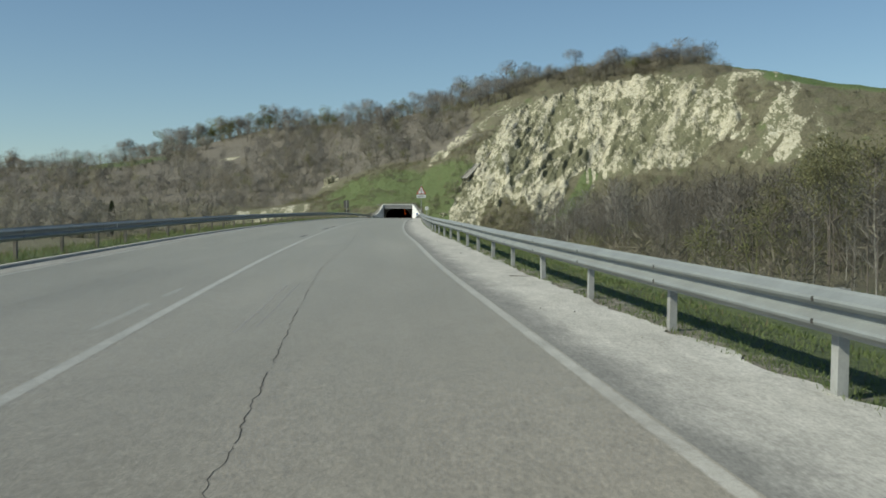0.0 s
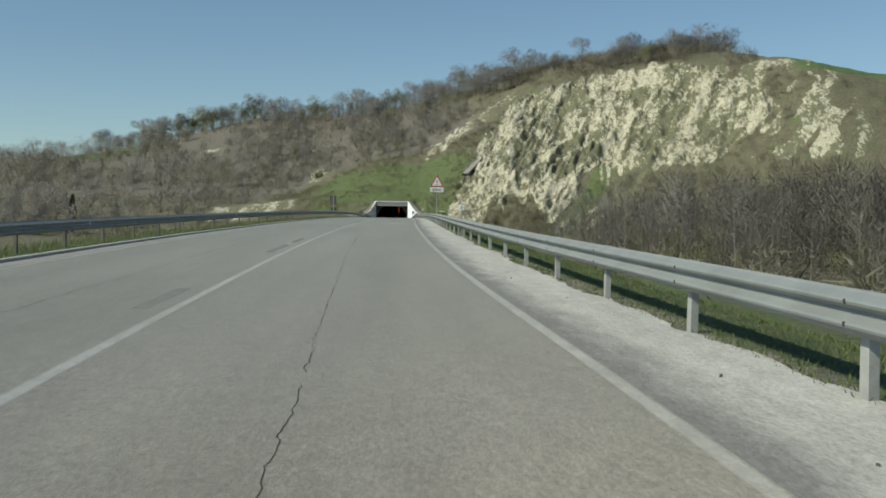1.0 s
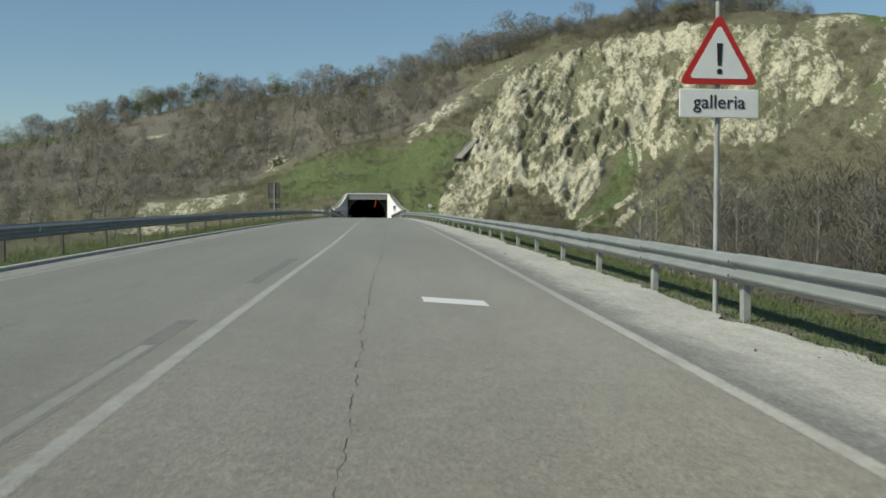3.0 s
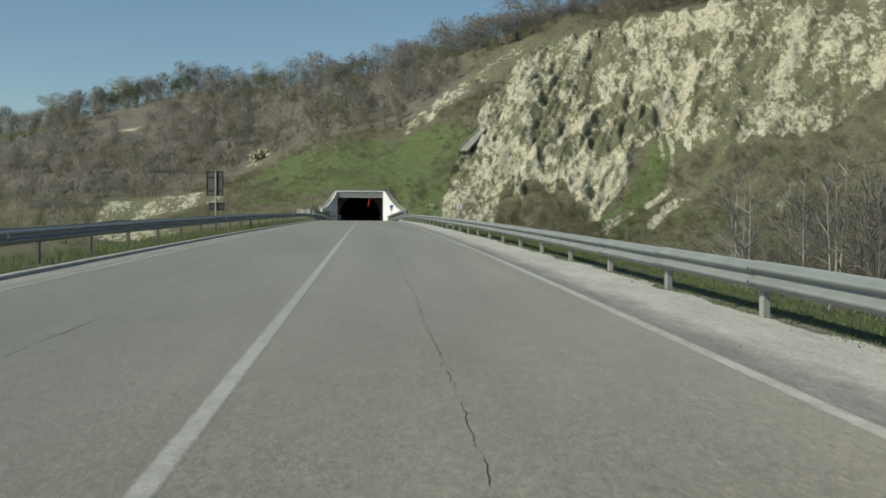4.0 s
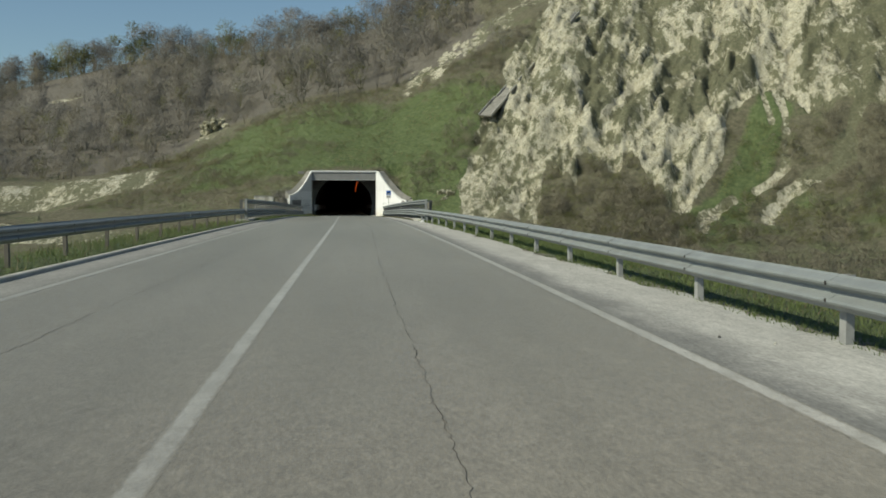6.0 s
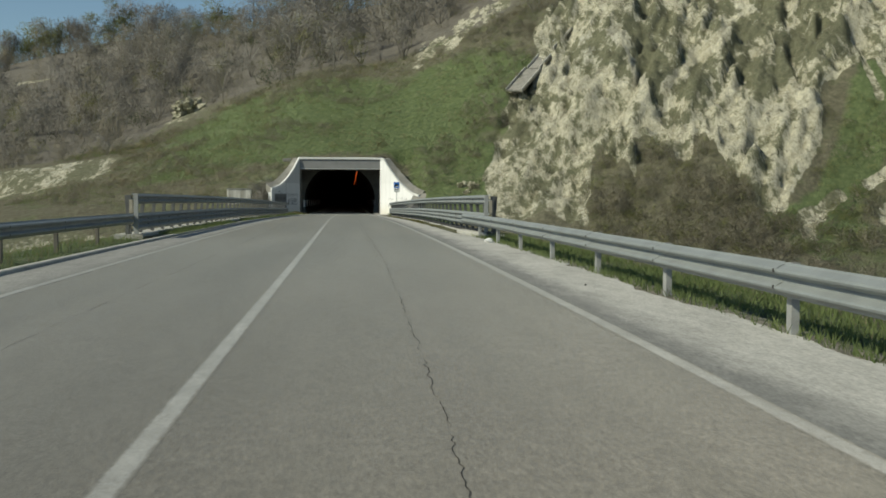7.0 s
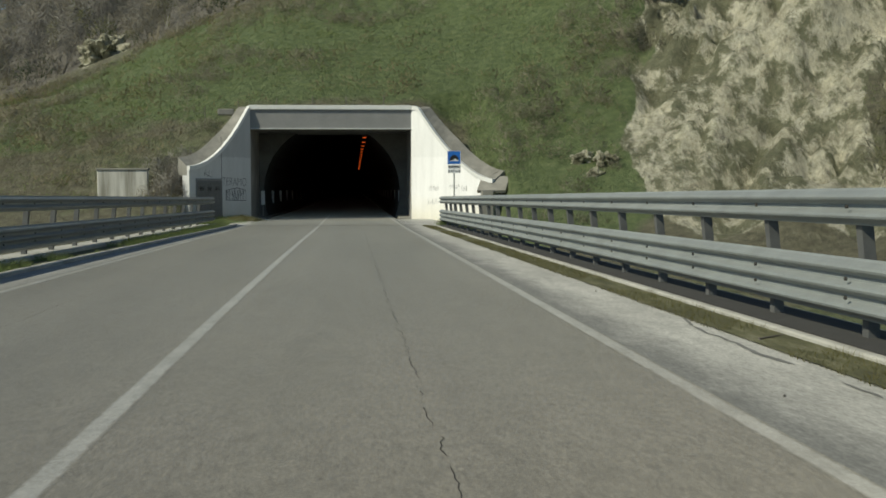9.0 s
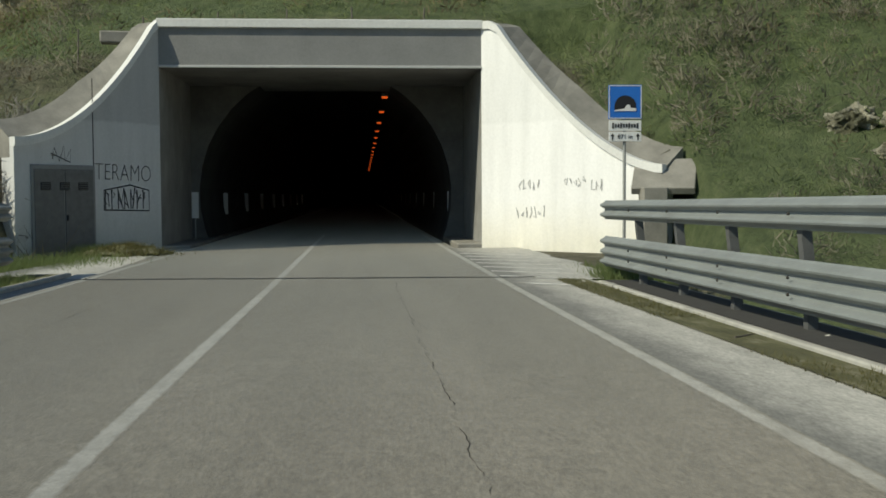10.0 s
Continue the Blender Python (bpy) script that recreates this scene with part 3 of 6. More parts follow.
def tuft_mask(x, z):
    """Scrub that clings to the face: slanting bands, wedges between the spurs and scattered tufts."""
    across, down = x * 0.78 - z * 0.62, x * 0.62 + z * 0.78
    warp = fbm(x * 0.09, z * 0.09, 52) - 0.5
    band = ridged(across * 0.19 + 1.6 * warp, down * 0.035, 41, 3)
    back = ridged((x * 0.86 + z * 0.5) * 0.16 + 1.4 * warp, (x * 0.5 - z * 0.86) * 0.05, 43, 3)
    wx, wz = x + 3.0 * (fbm(x * 0.5, z * 0.5, 53) - 0.5), z + 3.0 * (fbm(x * 0.5, z * 0.5, 54) - 0.5)
    wedge = smooth(2.2, 0.8, to_line(wx, wz, (29.5, 20.5), (31.6, 12.0)))
    wedge = np.maximum(wedge, smooth(2.6, 1.0, to_line(wx, wz, (36, 17), (42, 21.5), (50, 27))))
    wedge = np.maximum(wedge, smooth(2.0, 0.8, to_line(wx, wz, (33, 26), (32.5, 20), (33.6, 16.5))))
    wedge = np.maximum(wedge, smooth(2.4, 1.0, to_line(wx, wz, (43, 17.5), (49, 20), (54, 24), (56, 28))))
    streak = smooth(0.9, 0.3, np.minimum.reduce([to_line(wx, wz, (30.3, 11), (33.7, 16.3), (41.4, 22.3), (48.9, 28.5), (54.6, 34)),
                                                 to_line(wx, wz, (30.8, 25.4), (29.8, 17), (30.1, 11.1)),
                                                 to_line(wx, wz, (46.5, 14.3), (41.2, 6.9)), to_line(wx, wz, (44, 13.5), (40.3, 11.5), (38.6, 9)),
                                                 to_line(wx, wz, (56, 21), (58, 26), (62, 33.3)), to_line(wx, wz, (58.6, 15), (59.5, 20), (61.3, 25.7), (67.4, 36.5))]))
    spot = fbm(across * 0.8, down * 0.35, 47, 3)
    bed = smooth(0.66, 0.84, face_gullies(x, z))
    more = 0.16 * bed + 0.10 * smooth(46, 62, x) * smooth(0.45, 0.62, fbm(across * 0.22, down * 0.05, 49)) - 0.11 * smooth(28, 20, x)
    base = 0.28 + (0.14 + 0.06 * smooth(44, 58, x)) * smooth(0.60, 0.82, band) + 0.10 * smooth(0.62, 0.84, back) + 0.22 * wedge + 0.45 * (spot - 0.5) + more
    return np.clip(base * (1 - 0.85 * streak) + 0.06, 0, 1)


def face_gullies(x, z):
    """Slanting gullies of the face: 1 along their beds."""
    warp = 2.6 * (fbm(x * 0.10, z * 0.10, 12) - 0.5)
    return ridged((x * 0.82 - z * 0.40) * 0.16 + warp, (x * 0.40 + z * 0.82) * 0.028, 11, 5)


def land(x, y):
    """Full height of the ground sheet with the road's bed cut in, and its masks."""
    z = hill(x, y)
    rock = rock_mask(x, y, z)
    rough = 0.35 + 0.65 * smooth(6, 30, np.minimum(np.abs(x + 3.8), 60))
    relief = (fbm(x * 0.06, y * 0.06, 2) - 0.5) * 3.0 + (fbm(x * 0.4, y * 0.4, 8) - 0.5) * 0.8
    # slanting spurs and gullies over the face, with broken ledges
    warp = 2.2 * (fbm(x * 0.08, z * 0.08, 12) - 0.5)
    g = face_gullies(x, z)
    s = ridged((x * 0.78 - z * 0.62) * 0.42 + 0.6 * warp, (x * 0.62 + z * 0.78) * 0.09, 14, 4)
    s2 = ridged((x * 0.84 - z * 0.54) * 0.95 + 0.5 * warp, (x * 0.54 + z * 0.84) * 0.16, 15, 3)
    crag = ridged(x * 0.75 + warp, z * 0.7, 44, 3) - 0.6 + 0.55 * (ridged(x * 1.3, z * 1.5 + y * 0.3, 46, 3) - 0.6)
    carve = face_mask(x, y, z) * (1 - 0.8 * bush_patch(x, z)) * ((0.60 - g) * (4.0 + 2.2 * smooth(46, 64, x)) + (0.6 - s) * 3.7 + (0.6 - s2) * 2.0 + crag * 0.7) - 0.25 * runnel(x, z)
    hold = smooth(305, 318, y) + smooth(14, 24, np.abs(x + 3.8))
    z = z + (relief * rough + carve) * np.clip(hold, 0, 1) * smooth(-3.4, 0.5, z)
    z = z + (fbm(x * 0.12, y * 0.12, 61) - 0.5) * 0.9 * smooth(0.5, -3, z)
    # embankment that carries the road
    yy = np.clip(y, -80, 296)
    over = np.maximum(x - (RIGHT(yy) + 2.9), (KERB(yy) - 2.3) - x)
    bed = ROAD_Z(yy) - 0.055 + 0.043 * smooth(-1.85, -1.4, over) - 0.02 * np.clip(over + 1.4, 0, 5) - 0.62 * np.clip(over, 0, 60)
    gap = smooth(BRIDGE_A + 3, BRIDGE_A + 10, y) * smooth(BRIDGE_B, BRIDGE_B - 6, y)
    bed = bed - gap * 5.5
    z = np.where(y < 306, np.where(over < 0, np.minimum(np.maximum(z, bed), bed), np.maximum(z, bed)), z)
    # keep the space in front of the wing walls free, and the fill behind them below their tops
    wl, wr = 307 - (-8.35 - x) * 1.26, 307 - (x - 0.62) * 0.97
    mid = np.where(x < -8.35, wl, np.where(x > 0.62, wr, 307))
    near = (x > -11.6) & (x < 5.1) & (y > 294) & (y < 312)
    tl = 4.3 + 3.4 * np.clip(1 - (-8.6 - x) / 2.6, 0, 1) ** 1.9
    tr = 3.7 + 4.0 * np.clip(1 - (x - 1.0) / 3.7, 0, 1) ** 1.9
    top = np.where(x < -8.35, tl, np.where(x > 0.62, tr, 7.7)) + 0.05 + 0.55 * np.clip(y - mid - 1.4, 0, 20)
    z = np.where(near & (y < mid + 1.3), np.minimum(z, ROAD_Z(yy) - 0.12), np.where(near, np.minimum(z, top), z))
    return z, rock


def axis(*spans):
    out = [np.arange(a, b, s) for a, b, s in spans]
    return np.concatenate(out)


gx = axis((-2400, -700, 240), (-700, -300, 40), (-300, -60, 5), (-60, -13, 1.6), (-13, 6, 0.6), (6, 70, 0.36), (70, 100, 0.6), (100, 130, 1.2), (130, 300, 6), (300, 800, 50), (800, 2600, 260))
gy = axis((-900, -100, 100), (-100, 215, 2.5), (215, 270, 1.5), (270, 285, 0.6), (285, 326, 0.34), (326, 346, 0.55), (346, 400, 1.0), (400, 520, 3), (520, 800, 14), (800, 3800, 300))
X, Y = np.meshgrid(gx, gy, indexing="ij")
Zg, ROCK = land(X, Y)
# the field on the hilltop is crop green; the slope over the tunnel is grass
GREEN = 0.30 + 0 * X
GREEN = np.maximum(GREEN, 0.85 * smooth(308, 314, Y) * smooth(352, 330, Y + 0.5 * X) * smooth(-34, -22, X) * smooth(26, 16, X))
GREEN = np.maximum(GREEN, 1.15 * smooth(108, 114, X) * smooth(289, 296, Y + 0.25 * (X - 145)))
GREEN = np.maximum(GREEN, 0.85 * smooth(3, 5, X) * smooth(15, 11, X - (Y - 300) * 0.35) * smooth(292, 296, Y) * smooth(318, 308, Y))
GREEN = np.maximum(GREEN, (0.80 + 0.08 * (X < -4)) * smooth(30, 10, np.abs(X)) * smooth(296, 280, Y))
GREEN = np.maximum(GREEN, 1.15 * smooth(22, 18, np.hypot((X + 142) * 0.75, Y - 500)))
DUST = np.maximum(0.85 * smooth(2.3, 1.5, X - RIGHT(Y)) * (X > -4), 0.35 * smooth(-2.2, -0.9, X - KERB(np.minimum(Y, 296))) * (X < -4)) * smooth(296, 286, Y) * (Y > -90)
LITTER = 0.95 * smooth(330, 350, Y + 0.25 * np.minimum(X + 30, 0)) * smooth(30, 16, X) * smooth(345, 362, Y + 0.45 * X + 30 * smooth(-26, -40, X)) * (GREEN < 1)
GREEN = np.maximum(GREEN, 0.80 * smooth(3.2, 1.2, to_line(X, Zg, (55, 17), (50, 9), (44, 2.5), (38, 0))))
GREEN = np.maximum(GREEN, 0.42 * smooth(30, 40, X) * smooth(12, 4, Zg))
TUFT = tuft_mask(X, Zg) + 0.14 * smooth(84, 78, X) * (1 - face_mask(X, Y, Zg)) * (1 - runnel(X, Zg))
n_y = len(gy)
idx = np.arange(len(gx) - 1)[:, None] * n_y + np.arange(n_y - 1)[None]
quads = np.stack([idx, idx + n_y, idx + n_y + 1, idx + 1], -1).reshape(-1, 4)
cx = (X[:-1, :-1] + X[1:, 1:]).ravel() / 2
cy = (Y[:-1, :-1] + Y[1:, 1:]).ravel() / 2
keep = ~((cx > -8.75) & (cx < 1.1) & (cy > 297) & (cy < 310.6))
ground_me = mesh_of("ground", np.stack([X, Y, Zg], -1).reshape(-1, 3), quads[keep], GROUND)
for nm, v in (("rock", ROCK), ("green", GREEN), ("tuft", TUFT), ("litter", LITTER), ("dust", DUST)):
    float_layer(ground_me, nm, v.ravel())
ground = tagged(new("ground", ground_me), "grassy and scrubby hills with a bare pale marl cliff", "ground", kind="structure")


def land_z(x, y):
    return land(np.atleast_1d(np.asarray(x, float)), np.atleast_1d(np.asarray(y, float)))[0]

# a small broken outcrop of marl among the trees
bm = bmesh.new()
bmesh.ops.create_icosphere(bm, subdivisions=5, radius=1.0)
for v in bm.verts:
    k = 0.80 + 0.45 * noise.noise(v.co * 1.7) + 0.28 * noise.noise(v.co * 4.3) + 0.14 * noise.noise(v.co * 9.0)
    v.co = Vector((v.co.x * 2.9 * k, v.co.y * 3.0 * k, v.co.z * 2.3 * k))
outcrop_me = bpy.data.meshes.new("rock_outcrop")
bm.to_mesh(outcrop_me)
bm.free()
outcrop_me.materials.append(GROUND)
for nm, val in (("rock", 1.0), ("green", 0.3), ("tuft", 0.44), ("litter", 0.0), ("dust", 0.0)):
    float_layer(outcrop_me, nm, np.full(len(outcrop_me.vertices), val))
outcrop = new("rock_outcrop", outcrop_me)
outcrop.matrix_basis = pose(-28.6, 364.5, float(land_z(-28.6, 364.5)[0]) + 0.4, -14, 0, 25)
tagged(outcrop, "broken pale ochre rock outcrop at the wood's edge", "rock")
for x, y, size, turn in ((9.6, 303.0, 0.24, 40), (10.6, 302.2, 0.26, 150), (9.9, 301.2, 0.18, 260)):
    boulder = new("boulder", outcrop_me)
    boulder.matrix_basis = pose(x, y, float(land_z(x, y)[0]) - 0.08, 0, 0, turn) @ Matrix.Scale(size, 4)
    tagged(boulder, "weathered pale boulder in the grass beside the portal", "rock", "boulders by the portal")

# ---- tunnel portal ----
PY, PL, PR = 307.0, -8.35, 0.62
portal = thing("tunnel_portal", pose(0, 0, 0), "white and grey concrete tunnel portal with curved wing walls", "tunnel portal")


def wing(side):
    """A splayed wing wall whose top sweeps down in a curve, with its coping."""
    if side < 0:
        a, b, z0, z1 = Vector((PL, PY, 0)), Vector((-11.2, PY - 3.6, 0)), 7.75, 4.35
    else:
        a, b, z0, z1 = Vector((PR, PY, 0)), Vector((4.75, PY - 4.0, 0)), 7.75, 3.62
    along = (b - a)
    run = along.length
    along.normalize()
    back = Vector((0, 1, 0)) - along * along.y
    back.normalize()
    n = 20
    tops = []
    for i in range(n + 1):
        s = i / n
        flat = 0.02 if side < 0 else 0.08
        c = max(0.0, (s - flat) / (1 - flat))
        z = z1 + (z0 - z1) * (1 - c) ** (1.9 if side < 0 else 1.65)
        tops.append((s * run, z))

    def sweep(name, lo, hi, d0, d1, material, label="", rise=0.0):
        bm = bmesh.new()
        rows = []
        for (d, z) in tops:
            p = a + along * d
            lift = rise * min(1.0, 2.2 * d / run)
            rows.append([bm.verts.new(p + back * u + Vector((0, 0, v))) for u, v in ((d0, lo(z)), (d1, lo(z)), (d1, hi(z) + lift), (d0, hi(z)))])
        for r, q in zip(rows, rows[1:]):
            for k in range(4):
                bm.faces.new((r[k], r[(k + 1) % 4], q[(k + 1) % 4], q[k]))
        bm.faces.new(rows[0])
        bm.faces.new(rows[-1][::-1])
        bmesh.ops.recalc_face_normals(bm, faces=bm.faces)
        return part(name, bm, material, portal, label)

    if side > 0:
        # the concrete end slopes forward over a pier
        m = Matrix.Translation((b.x + 0.05, b.y + 0.05, z1 - 0.20)) @ pose(0, 0, 0, 34, 0, -20)
        part("end_slab", box(bmesh.new(), (1.55, 1.35, 0.20), m, 0.02), CONCRETE, portal, "bare concrete end slab")
        part("pier", box(bmesh.new(), (0.62, 0.5, 2.1), pose(b.x - 0.35, b.y - 0.35, 2.1), 0.03), CONCRETE, portal, "bare concrete pier")
    sweep("wing_wall", lambda z: 0.6, lambda z: z - 0.12, 0.0, 0.5, WALLPAINT if side > 0 else SHADEPAINT)
    sweep("coping", lambda z: z - 0.12, lambda z: z + 0.10, -0.06, 0.16, WHITE, "white painted coping")
    sweep("wing_top", lambda z: z - 0.4, lambda z: z + 0.06, 0.16, 1.05 if side > 0 else 0.8, CONCRETE, "weathered bare concrete top", 0.5)
    return a, b, along, back, run


wing_l, wing_r = wing(-1), wing(1)
bm = box(bmesh.new(), (PR - PL + 0.1, 0.5, 1.12), pose((PL + PR) / 2, PY + 0.25, 7.1), 0.02)
part("beam", bm, GREYWALL, portal)
part("lip", box(bmesh.new(), (PR - PL - 0.02, 0.06, 0.07), pose((PL + PR) / 2, PY - 0.02, 6.575), 0.01), SHADEPAINT, portal, "pale drip lip under the beam")
bm = box(bmesh.new(), (PR - PL + 0.06, 0.62, 0.24), pose((PL + PR) / 2, PY + 0.2, 7.76), 0.015)
part("coping", bm, WHITE, portal, "white painted coping")
bm = box(bmesh.new(), (PR - PL + 2.0, 7.0, 0.3), pose((PL + PR) / 2, PY + 3.9, 6.74))
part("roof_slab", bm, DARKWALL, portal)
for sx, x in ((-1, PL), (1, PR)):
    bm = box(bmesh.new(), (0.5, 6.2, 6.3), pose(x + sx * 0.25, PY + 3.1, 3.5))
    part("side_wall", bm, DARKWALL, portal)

# tunnel: an arched tube behind the portal
bm = bmesh.new()
rings = []
for y in list(np.arange(PY + 5.5, PY + 40, 6)) + list(np.arange(PY + 40, 640, 30)):
    ring = []
    for k in range(25):
        a = math.radians(-26 + 232 * k / 24)
        ring.append(bm.verts.new((-3.95 - 4.15 * math.cos(a), y, 3.05 + 4.15 * math.sin(a))))
    rings.append(ring)
for r, q in zip(rings, rings[1:]):
    for k in range(24):
        bm.faces.new((r[k], r[k + 1], q[k + 1], q[k]))
bm.faces.new(rings[-1])
vault = bpy.data.meshes.new("tunnel_vault")
bm.to_mesh(vault)
bm.free()
vault.materials.append(GLOOM)
tagged(new("tunnel_vault", vault), "concrete tunnel vault darkened in colour for the gloom", "tunnel", kind="structure")
# headwall round the tube
bm = bmesh.new()
ring = [(-3.95 - 4.15 * math.cos(math.radians(-26 + 232 * k / 24)), 3.05 + 4.15 * math.sin(math.radians(-26 + 232 * k / 24))) for k in range(25)]
vs = [bm.verts.new((x, PY + 5.5, z)) for x, z in ring]
us = [bm.verts.new((min(max((x + 3.95) * 1.6 - 3.95, PL - 0.4), PR + 0.4), PY + 5.5, 7.0 if 3 < k < 21 else z)) for k, (x, z) in enumerate(ring)]
for k in range(24):
    bm.faces.new((vs[k], us[k], us[k + 1], vs[k + 1]))
# this grey holds part of the recess's shade as colour
part("headwall", bm, plain("gloom_grey_concrete", (0.20, 0.197, 0.185), 0.95, vary=0.5, scale=0.7), portal)

# lamps down the vault
lamp = thing("tunnel_lamp", pose(-1.95, 315, 6.45), "glowing orange sodium lamp under the tunnel vault", "lamp", "row of tunnel lamps")
part("housing", box(bmesh.new(), (0.30, 0.6, 0.12), pose(0, 0, 0.07), 0.02), DOOR, lamp)
part("glass", box(bmesh.new(), (0.20, 0.46, 0.05), pose(0, 0, -0.005), 0.01), SODIUM, lamp, "glowing orange lamp glass")
for i in range(1, 18):
    copy_thing(lamp, pose(-1.95, 315 + 6.8 * i, 6.45))


# ---- guardrails ----
def beam_mesh(name, waves, pitch_h, length):
    """A rolled steel rail, its waves towards -x, drawn out along y."""
    n = waves * 8
    height = pitch_h * waves
    front = []
    for k in range(n + 1):
        s = k / n
        ph = (s * waves) % 1.0
        d = -0.081 * min(1.0, max(0.0, 1.35 - 2.7 * abs(ph - 0.5) * 1.35)) if 0 < k < n else 0.012
        front.append((d, (s - 0.5) * height))
    back = [(d + 0.006, z) for d, z in front[::-1]]
    bm = prism(bmesh.new(), front + back, length)
    me = bpy.data.meshes.new(name)
    bm.to_mesh(me)
    bm.free()
    me.materials.append(STEEL)
    return me


def c_post_mesh(name, height, w=0.12, d=0.075, t=0.008):
    """A rolled C-section post standing on z = 0."""
    o = [(-d / 2, -w / 2), (d / 2, -w / 2), (d / 2, -w / 2 + 0.03), (d / 2 - t, -w / 2 + 0.03), (d / 2 - t, -w / 2 + t), (-d / 2 + t, -w / 2 + t),
         (-d / 2 + t, w / 2 - t), (d / 2 - t, w / 2 - t), (d / 2 - t, w / 2 - 0.03), (d / 2, w / 2 - 0.03), (d / 2, w / 2), (-d / 2, w / 2)]
    bm = prism(bmesh.new(), [(x, y) for x, y in o], height, pose(0, 0, 0, 90) @ Matrix.Diagonal((1, 1, -1, 1)))
    bmesh.ops.recalc_face_normals(bm, faces=bm.faces)
    zs = [v.co.z for v in bm.verts]
    bmesh.ops.translate(bm, vec=(0, 0, -min(zs)), verts=bm.verts)
    me = bpy.data.meshes.new(name)
    bm.to_mesh(me)
    bm.free()
    me.materials.append(POST)
    return me


W_BEAM = beam_mesh("w_beam", 2, 0.155, 3.935)
LONG_BEAM = beam_mesh("w_beam_long", 2, 0.155, 4.01)
TRI_BEAM = beam_mesh("three_wave_beam", 3, 0.167, 4.01)
POST_ME = c_post_mesh("rail_post", 1.05)
# left posts: darker copy of the post steel, their shade put in as colour
SHADEPOST = plain("shaded_post_steel", (0.20, 0.180, 0.148), 0.8, 0.1, vary=0.4, scale=3.0)
SHADEPOST_ME = c_post_mesh("shaded_rail_post", 1.05)
SHADEPOST_ME.materials.clear()
SHADEPOST_ME.materials.append(SHADEPOST)
bm = box(bmesh.new(), (0.075, 0.10, 0.16), None, 0.01)
SPACER = bpy.data.meshes.new("spacer")
bm.to_mesh(SPACER)
bm.free()
SPACER.materials.append(POST)
bm = tube(bmesh.new(), 0.019, 0.018, pose(0, 0, 0, 0, 90), 6)
BOLT = bpy.data.meshes.new("bolt")
bm.to_mesh(BOLT)
bm.free()
BOLT.materials.append(CRACK)


def along(line, y, z, side):
    """A pose on a rail's line whose +y follows it and whose -x faces the road (side 1: on the right)."""
    d = Vector((float(line(y + 4.0) - line(y)), 4.0, float(ROAD_Z(y + 4.0) - ROAD_Z(y)))).normalized()
    x = d.cross(Vector((0, 0, 1))).normalized()
    u = x.cross(d)
    m = Matrix((x, d, u)).transposed().to_4x4()
    m.translation = (float(line(y)), y, float(ROAD_Z(y)) + z)
    return m if side > 0 else m @ Matrix.Diagonal((-1, 1, 1, 1))


def guardrail(line, y0, y1, side, label):
    rail = thing("guardrail", pose(0, 0, 0), label, "guardrail", kind="")
    rng = random.Random(4 + side)
    y = y0
    while y < y1 - 0.1:
        m = along(line, y, -float(np.interp(y, (60, 110, 160, 210), (0, 0.13, 0.13, 0.04))) if side > 0 else 0.0, side)
        under("rail", W_BEAM, rail, m @ pose(0, 0, 0.575))
        lean = pose(0, 0, 0, 0, rng.uniform(-1.2, 1.2), rng.uniform(-3, 3))
        post = under("post", POST_ME if side > 0 else SHADEPOST_ME, rail, m @ pose(0.115, 0.05, -0.33) @ lean)
        under("spacer", SPACER, rail, m @ pose(0.045, 0.05, 0.575))
        for z in (0.50, 0.65):
            under("bolt", BOLT, rail, m @ pose(-0.075, 0.05, z))
        y += 3.92
    return rail


guardrail(GUARD_R, -65.35, BRIDGE_A, 1, "galvanised steel W-beam guardrail on C posts in the grass verge")
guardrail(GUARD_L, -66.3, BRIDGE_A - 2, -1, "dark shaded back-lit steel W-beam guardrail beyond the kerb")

# the bridge's parapets: three-wave beam below, W-beam above, on bolted posts
bm = bmesh.new()
prism(bm, [(-0.05, 0.0), (0.05, 0.0), (0.05, 0.30), (-0.02, 0.95), (-0.02, 1.21), (-0.12, 1.21), (-0.12, 0.92), (-0.05, 0.28)], 0.11, pose(0, -0.055, 0))
BRIDGE_POST = bpy.data.meshes.new("bridge_post")
bm.to_mesh(BRIDGE_POST)
bm.free()
# the rail's shade on the posts is put into this darker steel
BRIDGE_POST.materials.append(plain("rail_shaded_post_steel", (0.14, 0.142, 0.138), 0.7, 0.1, vary=0.35, scale=3.0))
PAR_R = lambda y: RIGHT(y) + np.interp(y, (BRIDGE_A, 250, BRIDGE_B), (2.0, 2.05, 1.75))
PAR_L = lambda y: KERB(y) - np.interp(y, (BRIDGE_A, BRIDGE_B), (0.95, 1.1))


def parapet(line, y0, y1, side, label):
    rail = thing("bridge_parapet", pose(0, 0, 0), label, "guardrail")
    y, k = y0, 0
    while y < y1 - 0.1:
        m = along(line, y, 0.07, side)
        if k % 2 == 0:
            under("lower_rail", TRI_BEAM, rail, m @ pose(-0.02, 0, 0.40))
            under("upper_rail", LONG_BEAM, rail, m @ pose(-0.02, 0, 1.08))
        under("post", BRIDGE_POST, rail, m @ pose(0.13, 0.1, -0.02))
        for z in (0.32, 0.48, 1.08):
            under("bolt", BOLT, rail, m @ pose(-0.10, 0.1, z))
        y += 2.0
        k += 1
    return rail


par_right = parapet(PAR_R, BRIDGE_A, BRIDGE_B, 1, "two-tier galvanised steel bridge parapet along the road")
par_left = parapet(PAR_L, BRIDGE_A - 2, BRIDGE_B, -1, "two-tier steel bridge parapet seen on its shaded side")

